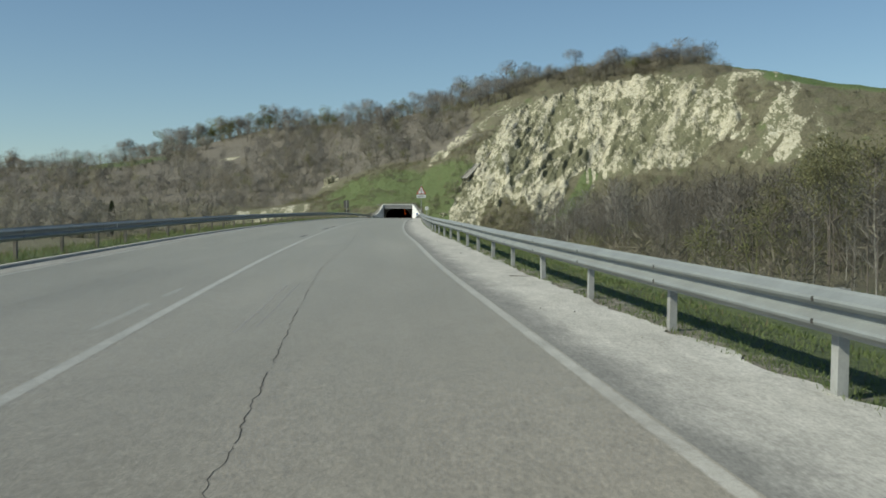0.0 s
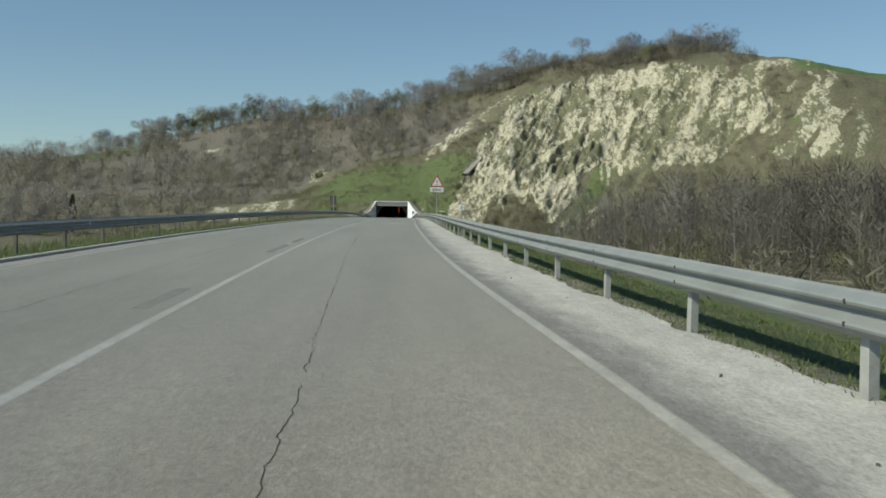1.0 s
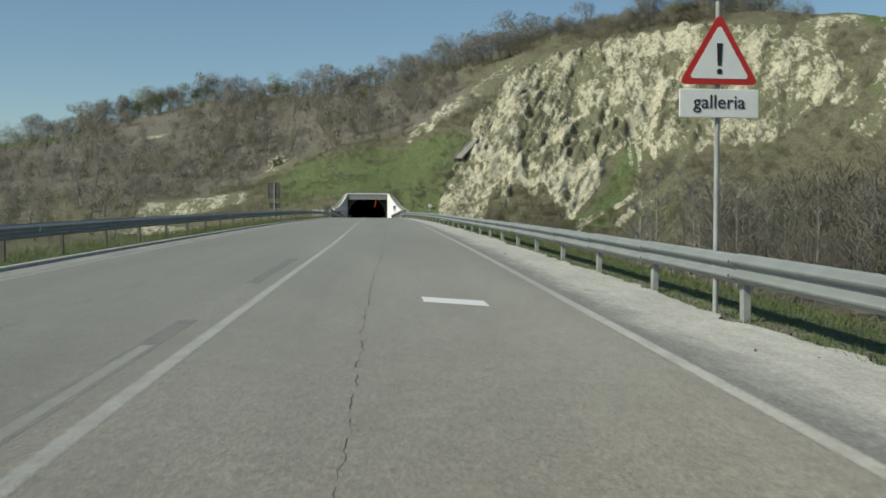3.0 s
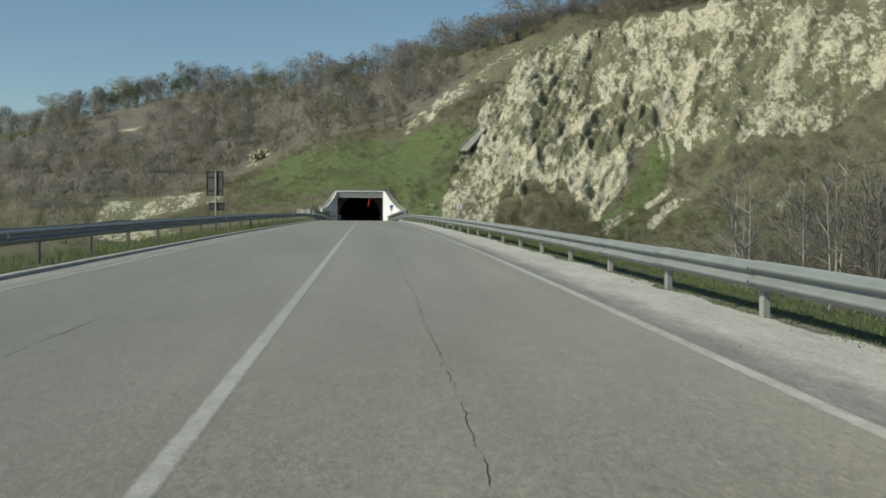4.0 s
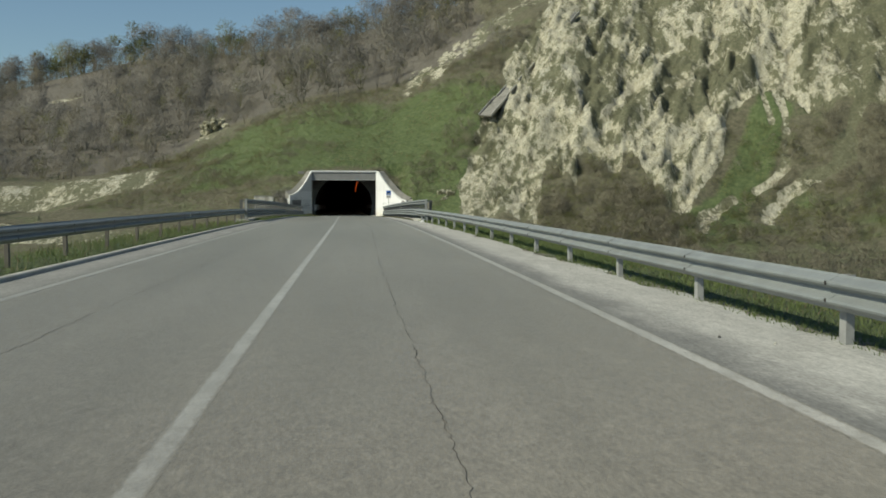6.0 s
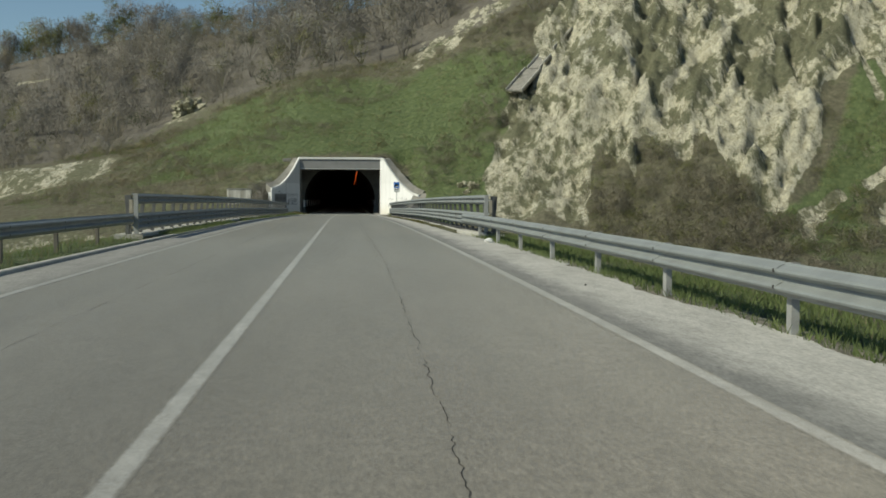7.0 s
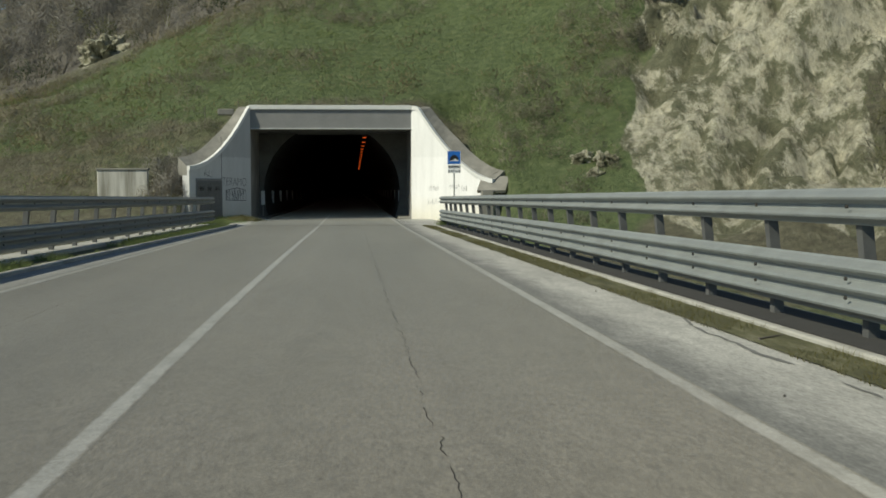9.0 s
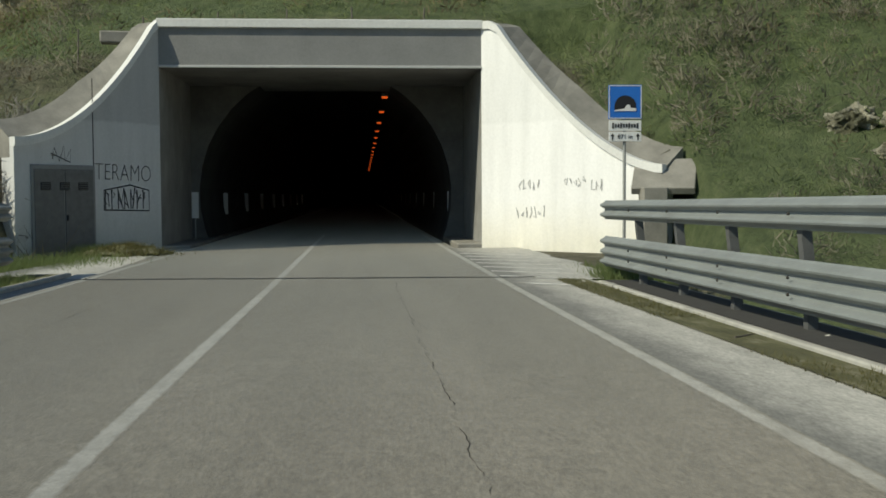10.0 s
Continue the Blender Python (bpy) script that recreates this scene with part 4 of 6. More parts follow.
# the plates that join guardrail and parapet
RUSTED = plain("rust_stained_steel", (0.44, 0.40, 0.31), 0.75, 0.1, vary=0.35, scale=5.0)
for line, side, par in ((PAR_R, 1, par_right), (PAR_L, -1, par_left)):
    m = along(line, BRIDGE_A - (0 if side > 0 else 2), 0.0, side)
    under_plate = part("end_plate", box(bmesh.new(), (0.13, 0.05, 1.16), None, 0.008), POST, par, "pale galvanised end plate")
    under_plate.matrix_basis = m @ pose(-0.16, -0.12, 0.72)
    cap = part("end_cap", box(bmesh.new(), (0.10, 0.06, 0.40), None, 0.008), RUSTED, par, "rust-stained end cap")
    cap.matrix_basis = m @ pose(-0.02, -0.10, 0.92)
    strut = part("end_post", box(bmesh.new(), (0.11, 0.10, 1.26), None, 0.008), BRIDGE_POST.materials[0], par, "dark end post")
    strut.matrix_basis = m @ pose(0.16, 0.40, 0.63, 0, 4)

# concrete edge beams under the parapets, and the left kerb
def edge_beam(name, line, off0, off1, y0, y1, lift, depth, material, label):
    ys = np.arange(y0, y1 + 0.1, 1.0)
    bm = bmesh.new()
    rows = []
    for y in ys:
        x, z = float(line(y)), float(ROAD_Z(y))
        rows.append([bm.verts.new(p) for p in ((x + off0, y, z + lift - 0.015), (x + off0 + 0.02 * np.sign(off1 - off0), y, z + lift), (x + off1, y, z + lift), (x + off1, y, z - depth), (x + off0, y, z - depth))])
    for r, q in zip(rows, rows[1:]):
        for k in range(5):
            bm.faces.new((r[k], r[(k + 1) % 5], q[(k + 1) % 5], q[k]))
    bm.faces.new(rows[0])
    bm.faces.new(rows[-1][::-1])
    bmesh.ops.recalc_face_normals(bm, faces=bm.faces)
    me = bpy.data.meshes.new(name)
    bm.to_mesh(me)
    bm.free()
    me.materials.append(material)
    return tagged(new(name, me), label, "kerb", kind="structure")


edge_beam("kerb", PAR_R, -0.36, 0.5, BRIDGE_A, BRIDGE_B, 0.05, 1.2, KERBSTONE, "pale concrete bridge kerb under the parapet")
edge_beam("kerb", PAR_L, 0.35, -0.5, BRIDGE_A - 2, BRIDGE_B + 1, 0.12, 1.2, KERBSTONE, "pale concrete bridge kerb under the parapet")
edge_beam("kerb", KERB, 0.0, -0.14, -80, 296, 0.065, 0.3, KERBSTONE, "low pale concrete kerb along the road")


# ---- trees and brush ----
def bare_tree(seed, height, spread, limbs=9, thin=1.0, fine=0.0):
    """Trunk and limbs as tapered tubes, twigs as slivers; returns two sets of verts and faces."""
    rng = random.Random(seed)
    tv, tf, wv, wf = [], [], [], []

    def limb(p, q, r0, r1, sides):
        d = (q - p).normalized()
        u = d.orthogonal().normalized()
        v = d.cross(u)
        base = len(tv)
        for c, r in ((p, r0), (q, r1)):
            for k in range(sides):
                a = 2 * math.pi * k / sides
                tv.append(c + (u * math.cos(a) + v * math.sin(a)) * r)
        for k in range(sides):
            j = (k + 1) % sides
            tf.append((base + k, base + j, base + sides + j, base + sides + k))

    def twig(p, d, length, w):
        u = d.orthogonal().normalized()
        u.rotate(Matrix.Rotation(rng.uniform(0, 6.28), 3, d))
        b = len(wv)
        bend = Vector((rng.uniform(-1, 1), rng.uniform(-1, 1), rng.uniform(0, 1))) * length * 0.12
        wv.extend((p - u * w, p + u * w, p + d * length + bend))
        wf.append((b, b + 1, b + 2))

    p = Vector((0, 0, -0.3))
    trunk = [p]
    for i in range(4):
        p = p + Vector((rng.uniform(-0.05, 0.05) * height * 0.25, rng.uniform(-0.05, 0.05) * height * 0.25, height * (0.24 if i else 0.22)))
        trunk.append(p)
    r = height * 0.013 * thin
    for i in range(4):
        limb(trunk[i], trunk[i + 1], r * (1 - 0.22 * i), r * (1 - 0.22 * (i + 1)), 6)
    for n in range(limbs):
        s = rng.uniform(0.9, 3.9)
        i = int(s)
        a = trunk[i].lerp(trunk[i + 1], s - i)
        turn = 2.4 * n + rng.uniform(-0.5, 0.5)
        lift = rng.uniform(0.45, 1.15)
        d = Vector((math.cos(turn), math.sin(turn), lift)).normalized()
        ln = spread * height * rng.uniform(0.55, 1.0) * (1.15 - 0.17 * s)
        q = a + d * ln
        limb(a, q, r * 0.42, r * 0.16, 4)
        for k in range(6):
            f = rng.uniform(0.25, 1.0)
            b = a.lerp(q, f)
            e = (d + Vector((rng.uniform(-1, 1), rng.uniform(-1, 1), rng.uniform(-0.2, 0.9))) * 0.85).normalized()
            l2 = ln * rng.uniform(0.3, 0.6)
            c = b + e * l2
            limb(b, c, r * 0.14, r * 0.05, 3)
            for j in range(13):
                g = b.lerp(c, rng.uniform(0.1, 1.0))
                h = (e + Vector((rng.uniform(-1, 1), rng.uniform(-1, 1), rng.uniform(-0.4, 0.9))) * 0.9).normalized()
                twig(g, h, l2 * rng.uniform(0.35, 0.8), fine or 0.005 * thin + 0.0006 * height)
    return tv, tf, wv, wf


def tree_meshes(seed, height, spread, limbs=9, thin=1.0, leaves=0, fine=0.0, mat=None, size=0.10, leaf_mat=None):
    tv, tf, wv, wf = bare_tree(seed, height, spread, limbs, thin, fine)
    trunk = mesh_of("trunk", np.array(tv), tf, BARK)
    wv = np.array(wv)
    tint = np.repeat(np.random.RandomState(seed).rand(len(wf)) ** 1.4, 3)
    mat = mat or TWIG
    if leaves:
        rs = np.random.RandomState(seed + 5)
        tips = wv[2::3][rs.randint(0, len(wf), leaves)] + rs.normal(0, 0.22, (leaves, 3))
        a, b = rs.normal(0, size, (leaves, 3)), rs.normal(0, size, (leaves, 3))
        lv = np.stack([tips, tips + a, tips + a + b, tips + b], 1).reshape(-1, 3)
        lf = np.arange(len(lv)).reshape(-1, 4)
        leaf = mesh_of("leaves", lv, lf, leaf_mat or OLIVE)
        float_layer(leaf, "tint", np.repeat(rs.rand(leaves), 4))
    else:
        leaf = None
    crown = mesh_of("crown", wv, np.array(wf), mat)
    float_layer(crown, "tint", tint)
    return trunk, crown, leaf


def plant(meshes, at, label, group):
    trunk, crown, leaf = meshes
    tree = thing("tree", at, label, "tree", group)
    under("trunk", trunk, tree)
    under("crown", crown, tree)
    if leaf:
        under("leaves", leaf, tree)
    return tree


def scatter(name, templates, xs, ys, zs, scales, material, label, seed, category="brush"):
    """Many plants joined into one mesh: copies of the templates, each turned and scaled, with its own tint."""
    rs = np.random.RandomState(seed)
    vs, fs, ts, outs, base = [], [], [], [], 0
    pick = rs.randint(0, len(templates), len(xs))
    for i in range(len(xs)):
        v, f = templates[pick[i]]
        a = rs.uniform(0, 6.28)
        c, s = math.cos(a), math.sin(a)
        sc = scales[i]
        p = np.stack([(v[:, 0] * c - v[:, 1] * s) * sc * rs.uniform(0.8, 1.3), (v[:, 0] * s + v[:, 1] * c) * sc, v[:, 2] * sc], 1) + (xs[i], ys[i], zs[i])
        vs.append(p)
        mid = np.array([xs[i], ys[i], zs[i] + sc * 0.42 * v[:, 2].max()])
        o = (p - mid) / np.array([0.55, 0.55, 0.8])
        o = o / (np.linalg.norm(o, axis=1)[:, None] + 1e-6) + rs.normal(0, 0.16, p.shape) + (0, 0, 0.25)
        outs.append(o / np.linalg.norm(o, axis=1)[:, None])
        fs.append(f + base)
        base += len(v)
        own = rs.rand()
        ts.append(np.clip(own * 0.75 + 0.25 * np.repeat(rs.rand(len(f)), 3)[: len(v)] if len(v) == 3 * len(f) else own + 0 * v[:, 0], 0, 1))
    me = mesh_of(name, np.concatenate(vs), np.concatenate(fs), material)
    float_layer(me, "tint", np.concatenate(ts))
    soft_normals(me, np.concatenate(vs), np.concatenate(outs))
    return tagged(new(name, me), label, category, kind="stuff")


def sliver_clump(seed, n, height, spread, width, low=0.0, upright=0.6):
    """A bush of slivers: stems from the ground with twigs fanning out of them."""
    rs = np.random.RandomState(seed)
    a = rs.uniform(0, 6.28, n)
    rr = np.sqrt(rs.rand(n)) * spread * height
    zz = low + rs.rand(n) ** 0.8 * height * 0.85 * (1 - 0.5 * (rr / (spread * height)) ** 2)
    p = np.stack([np.cos(a) * rr, np.sin(a) * rr, zz], 1)
    d = np.stack([np.cos(a) * 0.5, np.sin(a) * 0.5, np.full(n, upright)], 1) + rs.normal(0, 0.55, (n, 3))
    d /= np.linalg.norm(d, axis=1)[:, None]
    ln = height * rs.uniform(0.12, 0.34, n)[:, None]
    u = np.cross(d, rs.normal(0, 1, (n, 3)))
    u /= np.linalg.norm(u, axis=1)[:, None]
    w = width * rs.uniform(0.6, 1.4, n)[:, None]
    v = np.stack([p - u * w, p + u * w, p + d * ln], 1).reshape(-1, 3)
    return v, np.arange(3 * n).reshape(-1, 3)


THICKET = make_twig("thicket_twigs", (0.118, 0.107, 0.087), (0.240, 0.222, 0.182))
SCRUB = make_twig("cliff_scrub", (0.120, 0.116, 0.070), (0.300, 0.280, 0.190))


def pole_tree(seed, n, width):
    """A slender bare tree one metre high as slivers: leaning stems and a long fuzzy crown of steep twigs."""
    rs = np.random.RandomState(seed)
    tris = []
    tops = []
    for k in range(3):
        foot = rs.normal(0, 0.03, 2)
        top = np.array([*(foot + rs.normal(0, 0.09, 2)), rs.uniform(0.8, 1.0)])
        tops.append((np.array([*foot, 0.0]), top))
        for ang in (0.3, 1.9):
            o = np.array([math.cos(ang), math.sin(ang), 0]) * 0.0042
            tris.append(np.array([np.array([*foot, -0.05]) - o, np.array([*foot, -0.05]) + o, top]))
    k = rs.randint(0, 3, n)
    f = 0.14 + 0.84 * rs.rand(n) ** 0.8
    base = np.array([tops[i][0] for i in k]) * (1 - f[:, None]) + np.array([tops[i][1] for i in k]) * f[:, None]
    a = rs.uniform(0, 6.28, n)
    reach = 0.20 * np.sin(np.pi * np.clip((f - 0.05) / 1.0, 0, 1)) ** 0.6 * rs.rand(n) ** 0.6
    p = base + np.stack([np.cos(a) * reach, np.sin(a) * reach, 0.25 * reach], 1)
    d = np.stack([np.cos(a) * 0.45, np.sin(a) * 0.45, np.full(n, 0.8)], 1) + rs.normal(0, 0.4, (n, 3))
    d /= np.linalg.norm(d, axis=1)[:, None]
    u = np.cross(d, rs.normal(0, 1, (n, 3)))
    u /= np.linalg.norm(u, axis=1)[:, None]
    w = width * rs.uniform(0.5, 1.5, n)[:, None]
    crown = np.stack([p - u * w, p + u * w, p + d * rs.uniform(0.06, 0.16, n)[:, None]], 1)
    v = np.concatenate([np.array(tris), crown]).reshape(-1, 3)
    return v, np.arange(len(v)).reshape(-1, 3)


def crown_clump(seed, n, width):
    """A tree one metre high as slivers: a few stems and a rounded, lumpy crown of twigs."""
    rs = np.random.RandomState(seed)
    lobes = np.stack([rs.normal(0, 0.17, 7), rs.normal(0, 0.17, 7), rs.uniform(0.30, 0.80, 7)], 1)
    size = rs.uniform(0.13, 0.24, 7)
    k = rs.randint(0, 7, n)
    d = rs.normal(0, 1, (n, 3))
    d /= np.linalg.norm(d, axis=1)[:, None]
    p = lobes[k] + d * (size[k] * rs.rand(n) ** 0.45)[:, None]
    way = d + np.array([0, 0, 0.5]) + rs.normal(0, 0.35, (n, 3))
    way /= np.linalg.norm(way, axis=1)[:, None]
    ln = rs.uniform(0.035, 0.10, n)[:, None]
    u = np.cross(way, rs.normal(0, 1, (n, 3)))
    u /= np.linalg.norm(u, axis=1)[:, None]
    w = width * rs.uniform(0.5, 1.5, n)[:, None]
    tri = np.stack([p - u * w, p + u * w, p + way * ln], 1)
    stems = []
    for q in lobes:
        a = rs.uniform(0, 3.1)
        o = np.array([math.cos(a), math.sin(a), 0]) * 0.011
        stems.append(np.array([-o + [0, 0, -0.05], o + [0, 0, -0.05], q]))
    v = np.concatenate([np.array(stems), tri]).reshape(-1, 3)
    return v, np.arange(len(v)).reshape(-1, 3)


SHRUBS = [sliver_clump(k, 84, 1.0, 0.52, 0.0135) for k in range(6)]
CANOPY = [sliver_clump(20 + k, 112, 1.0, 0.44, 0.0105, 0.05) for k in range(6)]
TUFTS = [sliver_clump(90 + k, 26, 1.0, 0.7, 0.026) for k in range(5)]
CROWNS = [crown_clump(70 + k, 400, 0.0062) for k in range(8)]
POLES = [pole_tree(40 + k, 380, 0.0030) for k in range(6)]


def spread_over(n, seed, x0, x1, y0, y1, accept):
    rs = np.random.RandomState(seed)
    x, y = rs.uniform(x0, x1, n), rs.uniform(y0, y1, n)
    z, rock = land(x, y)
    ok = accept(x, y, z, rock, rs.rand(n))
    return x[ok], y[ok], z[ok], rs.uniform(0, 1, n)[ok]


# the scrubby wood on the hillside
def wood(x, y, z, rock, r):
    grass = smooth(300, 312, y) * smooth(352, 338, y + 0.45 * x) * smooth(-40, -26, x)
    cover = fbm(x * 0.035, y * 0.035, 71)
    field = np.hypot((x + 142) * 0.75, y - 500) < 19
    return ~field & (rock < 0.2) & (r > grass + 0.1) & (r < 0.25 + 1.1 * smooth(0.32, 0.55, cover)) & (z > 3.5) & (y > 320)


RIDGE = knots((-150, 545), (-110, 536), (-75, 530), (-45, 512), (-20, 487), (5, 478), (25, 442), (42, 400), (60, 372), (85, 352), (105, 356))


def tall_wood(x, y, z, rock, r):
    return wood(x, y, z, rock, r) & (y < RIDGE(x) - 16)


for n_try, sd, low, grow, mat, label in ((1300, 3, 5.0, 6.5, TWIG, "leafless grey-brown woodland over the hillside"),
                                         (560, 4, 4.4, 5.4, BRUSH, "tan and brown leafless trees over the hillside"),
                                         (430, 13, 3.2, 5.0, OLIVE, "olive-green bushes among the leafless woodland")):
    wx, wy, wz, wr = spread_over(n_try, sd, -215, 26, 325, 560, tall_wood)
    near = smooth(335, 375, wy + 0.3 * wx)
    scatter("woodland", CROWNS, wx, wy, wz - 0.2, (low + grow * wr ** 1.5) * (0.55 + 0.45 * near), mat, label, sd + 2, "woodland")
wx, wy, wz, wr = spread_over(1500, 14, -160, 30, 380, 560, lambda x, y, z, rock, r: (np.abs(y - RIDGE(x) + 9) < 14) & (rock < 0.3) & (np.hypot((x + 142) * 0.75, y - 500) > 19))
scatter("ridge_bushes", CROWNS, wx, wy, wz - 0.2, 1.8 + 3.4 * wr, BRUSH, "brown leafless bushes along the ridge", 24, "brush")
wx, wy, wz, wr = spread_over(1100, 6, -215, 26, 325, 560, wood)
scatter("brushwood", CANOPY, wx, wy, wz - 0.2, 1.4 + 2.4 * wr, BRUSH, "brown brushwood under the hillside trees", 46, "brush")
wx, wy, wz, wr = spread_over(420, 15, -215, 0, 335, 545, wood)
scatter("evergreen_bushes", SHRUBS, wx, wy, wz - 0.1, 1.2 + 2.8 * wr, EVERGREEN, "dark evergreen bushes among the woodland", 8, "undergrowth")
# trees on the low ground beyond the left guardrail
wx, wy, wz, wr = spread_over(600, 19, -230, -48, 200, 345, lambda x, y, z, rock, r: (z < 9) & (rock < 0.2) & (x < -48 - 0.9 * np.maximum(0, 300 - y)) & (r < 0.35 + smooth(0.4, 0.6, fbm(x * 0.03, y * 0.03, 99))))
scatter("valley_trees", CROWNS, wx, wy, wz - 0.2, 5.0 + 6.0 * wr, TWIG, "leafless trees on the low ground beyond the road", 7, "woodland")
wx, wy, wz, wr = spread_over(240, 23, -230, -48, 200, 345, lambda x, y, z, rock, r: (z < 9) & (rock < 0.2) & (x < -48 - 0.9 * np.maximum(0, 300 - y)))
scatter("valley_bushes", CROWNS, wx, wy, wz - 0.1, 2.0 + 3.4 * wr, OLIVE, "olive-green leafing bushes on the low ground", 18, "undergrowth")
# scrub on the right-hand hill: on top of the cliff, beside and below it
def scrub(x, y, z, rock, r):
    cover = fbm(x * 0.06, y * 0.06, 77)
    crop = (x > 108) & (y + 0.25 * (x - 145) > 290)
    return (rock < 0.25) & (z > 1.5) & ~crop & (r < 0.2 + smooth(0.4, 0.6, cover))


wx, wy, wz, wr = spread_over(5200, 21, 14, 150, 225, 400, scrub)
tall = smooth(44, 52, wz)
scatter("hill_scrub", CANOPY, wx, wy, wz - 0.15, (0.8 + 1.9 * wr) * (1 + 1.1 * tall), BRUSH, "brown leafless scrub round the cliff", 9)
wx, wy, wz, wr = spread_over(1500, 27, 14, 150, 225, 400, scrub)
scatter("green_scrub", SHRUBS, wx, wy, wz - 0.15, 0.6 + 1.3 * wr, OLIVE, "low olive-green bushes round the cliff", 10)
# tufts that hold on the face and the grassy slope over the tunnel
wx, wy, wz, wr = spread_over(7000, 31, 10, 100, 285, 350, lambda x, y, z, rock, r: (rock > 0.45) & (r < smooth(0.36, 0.55, tuft_mask(x, z))))
scatter("cliff_tufts", TUFTS, wx, wy, wz - 0.1, 0.3 + 0.6 * wr, SCRUB, "dry tufts of grass and scrub on the cliff", 11)
wx, wy, wz, wr = spread_over(8000, 33, -42, 24, 294, 352, lambda x, y, z, rock, r: (rock < 0.4) & (y + 0.45 * x < 352) & (z > 2.2) & ~((x > -12) & (x < 5) & (y < 309)))
scatter("slope_grass", TUFTS, wx, wy, wz - 0.05, 0.22 + 0.50 * wr, BLADES, "tufted green grass on the slope over the tunnel", 12, "grass")
wx, wy, wz, wr = spread_over(7000, 37, 20, 105, 262, 312, lambda x, y, z, rock, r: ((bush_patch(x, z) > 0.45) & (z > -1.5) & (r < 0.5)) | ((x > 58) & (rock < 0.2) & (r < 0.22)))
scatter("foot_bushes", CANOPY, wx, wy, wz - 0.1, 0.7 + 1.4 * wr, BRUSH, "brown leafless bushes at the foot of the cliff", 39, "brush")
wx, wy, wz, wr = spread_over(1600, 34, 20, 60, 270, 312, lambda x, y, z, rock, r: (rock < 0.35) & (z > -1.5) & (z < 14))
scatter("foot_bushes", SHRUBS, wx, wy, wz - 0.1, 0.5 + 1.0 * wr, OLIVE, "low olive-green bushes at the foot of the cliff", 41, "brush")
wx, wy, wz, wr = spread_over(2600, 35, -42, 20, 308.5, 352, lambda x, y, z, rock, r: (rock < 0.4) & (r < 1.2 * smooth(0.42, 0.62, fbm(x * 0.16, y * 0.16, 95))))
scatter("slope_brambles", SHRUBS, wx, wy, wz - 0.05, 0.5 + 0.9 * wr, BRUSH, "brown brambles on the slope over the tunnel", 14)

wx, wy, wz, wr = spread_over(2600, 38, 6, 34, 296, 346, lambda x, y, z, rock, r: (rock < 0.4) & (np.abs(x - (y - 300) * 0.40 - 9.0 + 1.5 * np.sin(y * 0.7)) < 1.6) & (r < 0.8))
scatter("edge_brambles", SHRUBS, wx, wy, wz - 0.05, 0.4 + 0.8 * wr, BRUSH, "brown brambles along the cliff's edge", 40, "brush")
wx, wy, wz, wr = spread_over(4200, 36, -40, 26, 300, 350, lambda x, y, z, rock, r: (rock < 0.4) & (z > 3.0) & ~((x > -12.5) & (x < 5.5) & (y < 311)) & (r < 0.15 + 0.9 * smooth(0.46, 0.64, fbm(x * 0.2, y * 0.2, 97))))
scatter("dry_stems", TUFTS, wx, wy, wz - 0.05, 0.4 + 0.9 * wr ** 2, STRAW, "tall dry straw stems on the slope over the tunnel", 44, "grass")
wx, wy, wz, wr = spread_over(60, 39, -13.4, -11.3, 303.2, 306.5, lambda x, y, z, rock, r: rock < 2)
scatter("portal_brambles", SHRUBS, wx, wy, wz - 0.05, 0.8 + 0.9 * wr, TWIG, "grey leafless brambles beside the portal", 48, "brush")
wx, wy, wz, wr = spread_over(60, 49, 4.6, 9.0, 303, 311, lambda x, y, z, rock, r: rock < 0.4)
scatter("portal_brambles", SHRUBS, wx, wy, wz - 0.05, 0.6 + 1.0 * wr, BRUSH, "brown dry reeds and brambles beside the portal", 50, "brush")
wx, wy, wz, wr = spread_over(900, 53, 15, 80, 185, 280, lambda x, y, z, rock, r: (z < 3.5) & (rock < 0.3) & (r < 0.35 + smooth(0.4, 0.6, fbm(x * 0.08, y * 0.08, 98))))
scatter("low_scrub", CANOPY, wx, wy, wz - 0.1, 0.9 + 1.7 * wr, BRUSH, "brown leafless scrub on the low ground by the bridge", 54)
# the thicket of slender trees below the road on the right
def thicket(x, y, z, rock, r):
    edge = np.maximum.reduce([17 + 0 * y, 0.349 * (y - 107) + 7, 0.507 * (y - 137.8) + 3])
    return (x > edge) & (z < 6) & ((y < 138) | (r < 0.4))


def grown(x, y):
    """Trees stand taller away from the road."""
    return 0.62 + 0.38 * np.maximum(smooth(18, 40, x - 0.06 * y), smooth(55, 95, y))


wx, wy, wz, wr = spread_over(1150, 41, 16, 105, 5, 215, thicket)
near = np.argsort(wx + 0.02 * wy)[:110]
far_mask = np.ones(len(wx), bool)
far_mask[near] = False
fx, fy, fz, fr = wx[far_mask], wy[far_mask], wz[far_mask], wr[far_mask]
size = (7.4 + 4.2 * fr) * grown(fx, fy)
third = np.arange(len(fx)) % 3
for k, mat, label in ((0, THICKET, "grey-brown leafless trees of the thicket below the road"), (1, THICKET, "dense grey-brown leafless trees of the thicket"), (2, TWIG, "pale grey leafless trees of the thicket")):
    m = third == k
    scatter("thicket", POLES, fx[m], fy[m], fz[m] - 0.2, size[m], mat, label, 15 + k, "thicket")
wx2, wy2, wz2, wr2 = spread_over(620, 43, 14, 95, 5, 230, lambda x, y, z, rock, r: thicket(x + 3, y, z, rock, r))
scatter("thicket_undergrowth", CANOPY, wx2, wy2, wz2 - 0.1, 1.5 + 2.4 * wr2, BRUSH, "brown undergrowth below the slender trees", 16, "undergrowth")
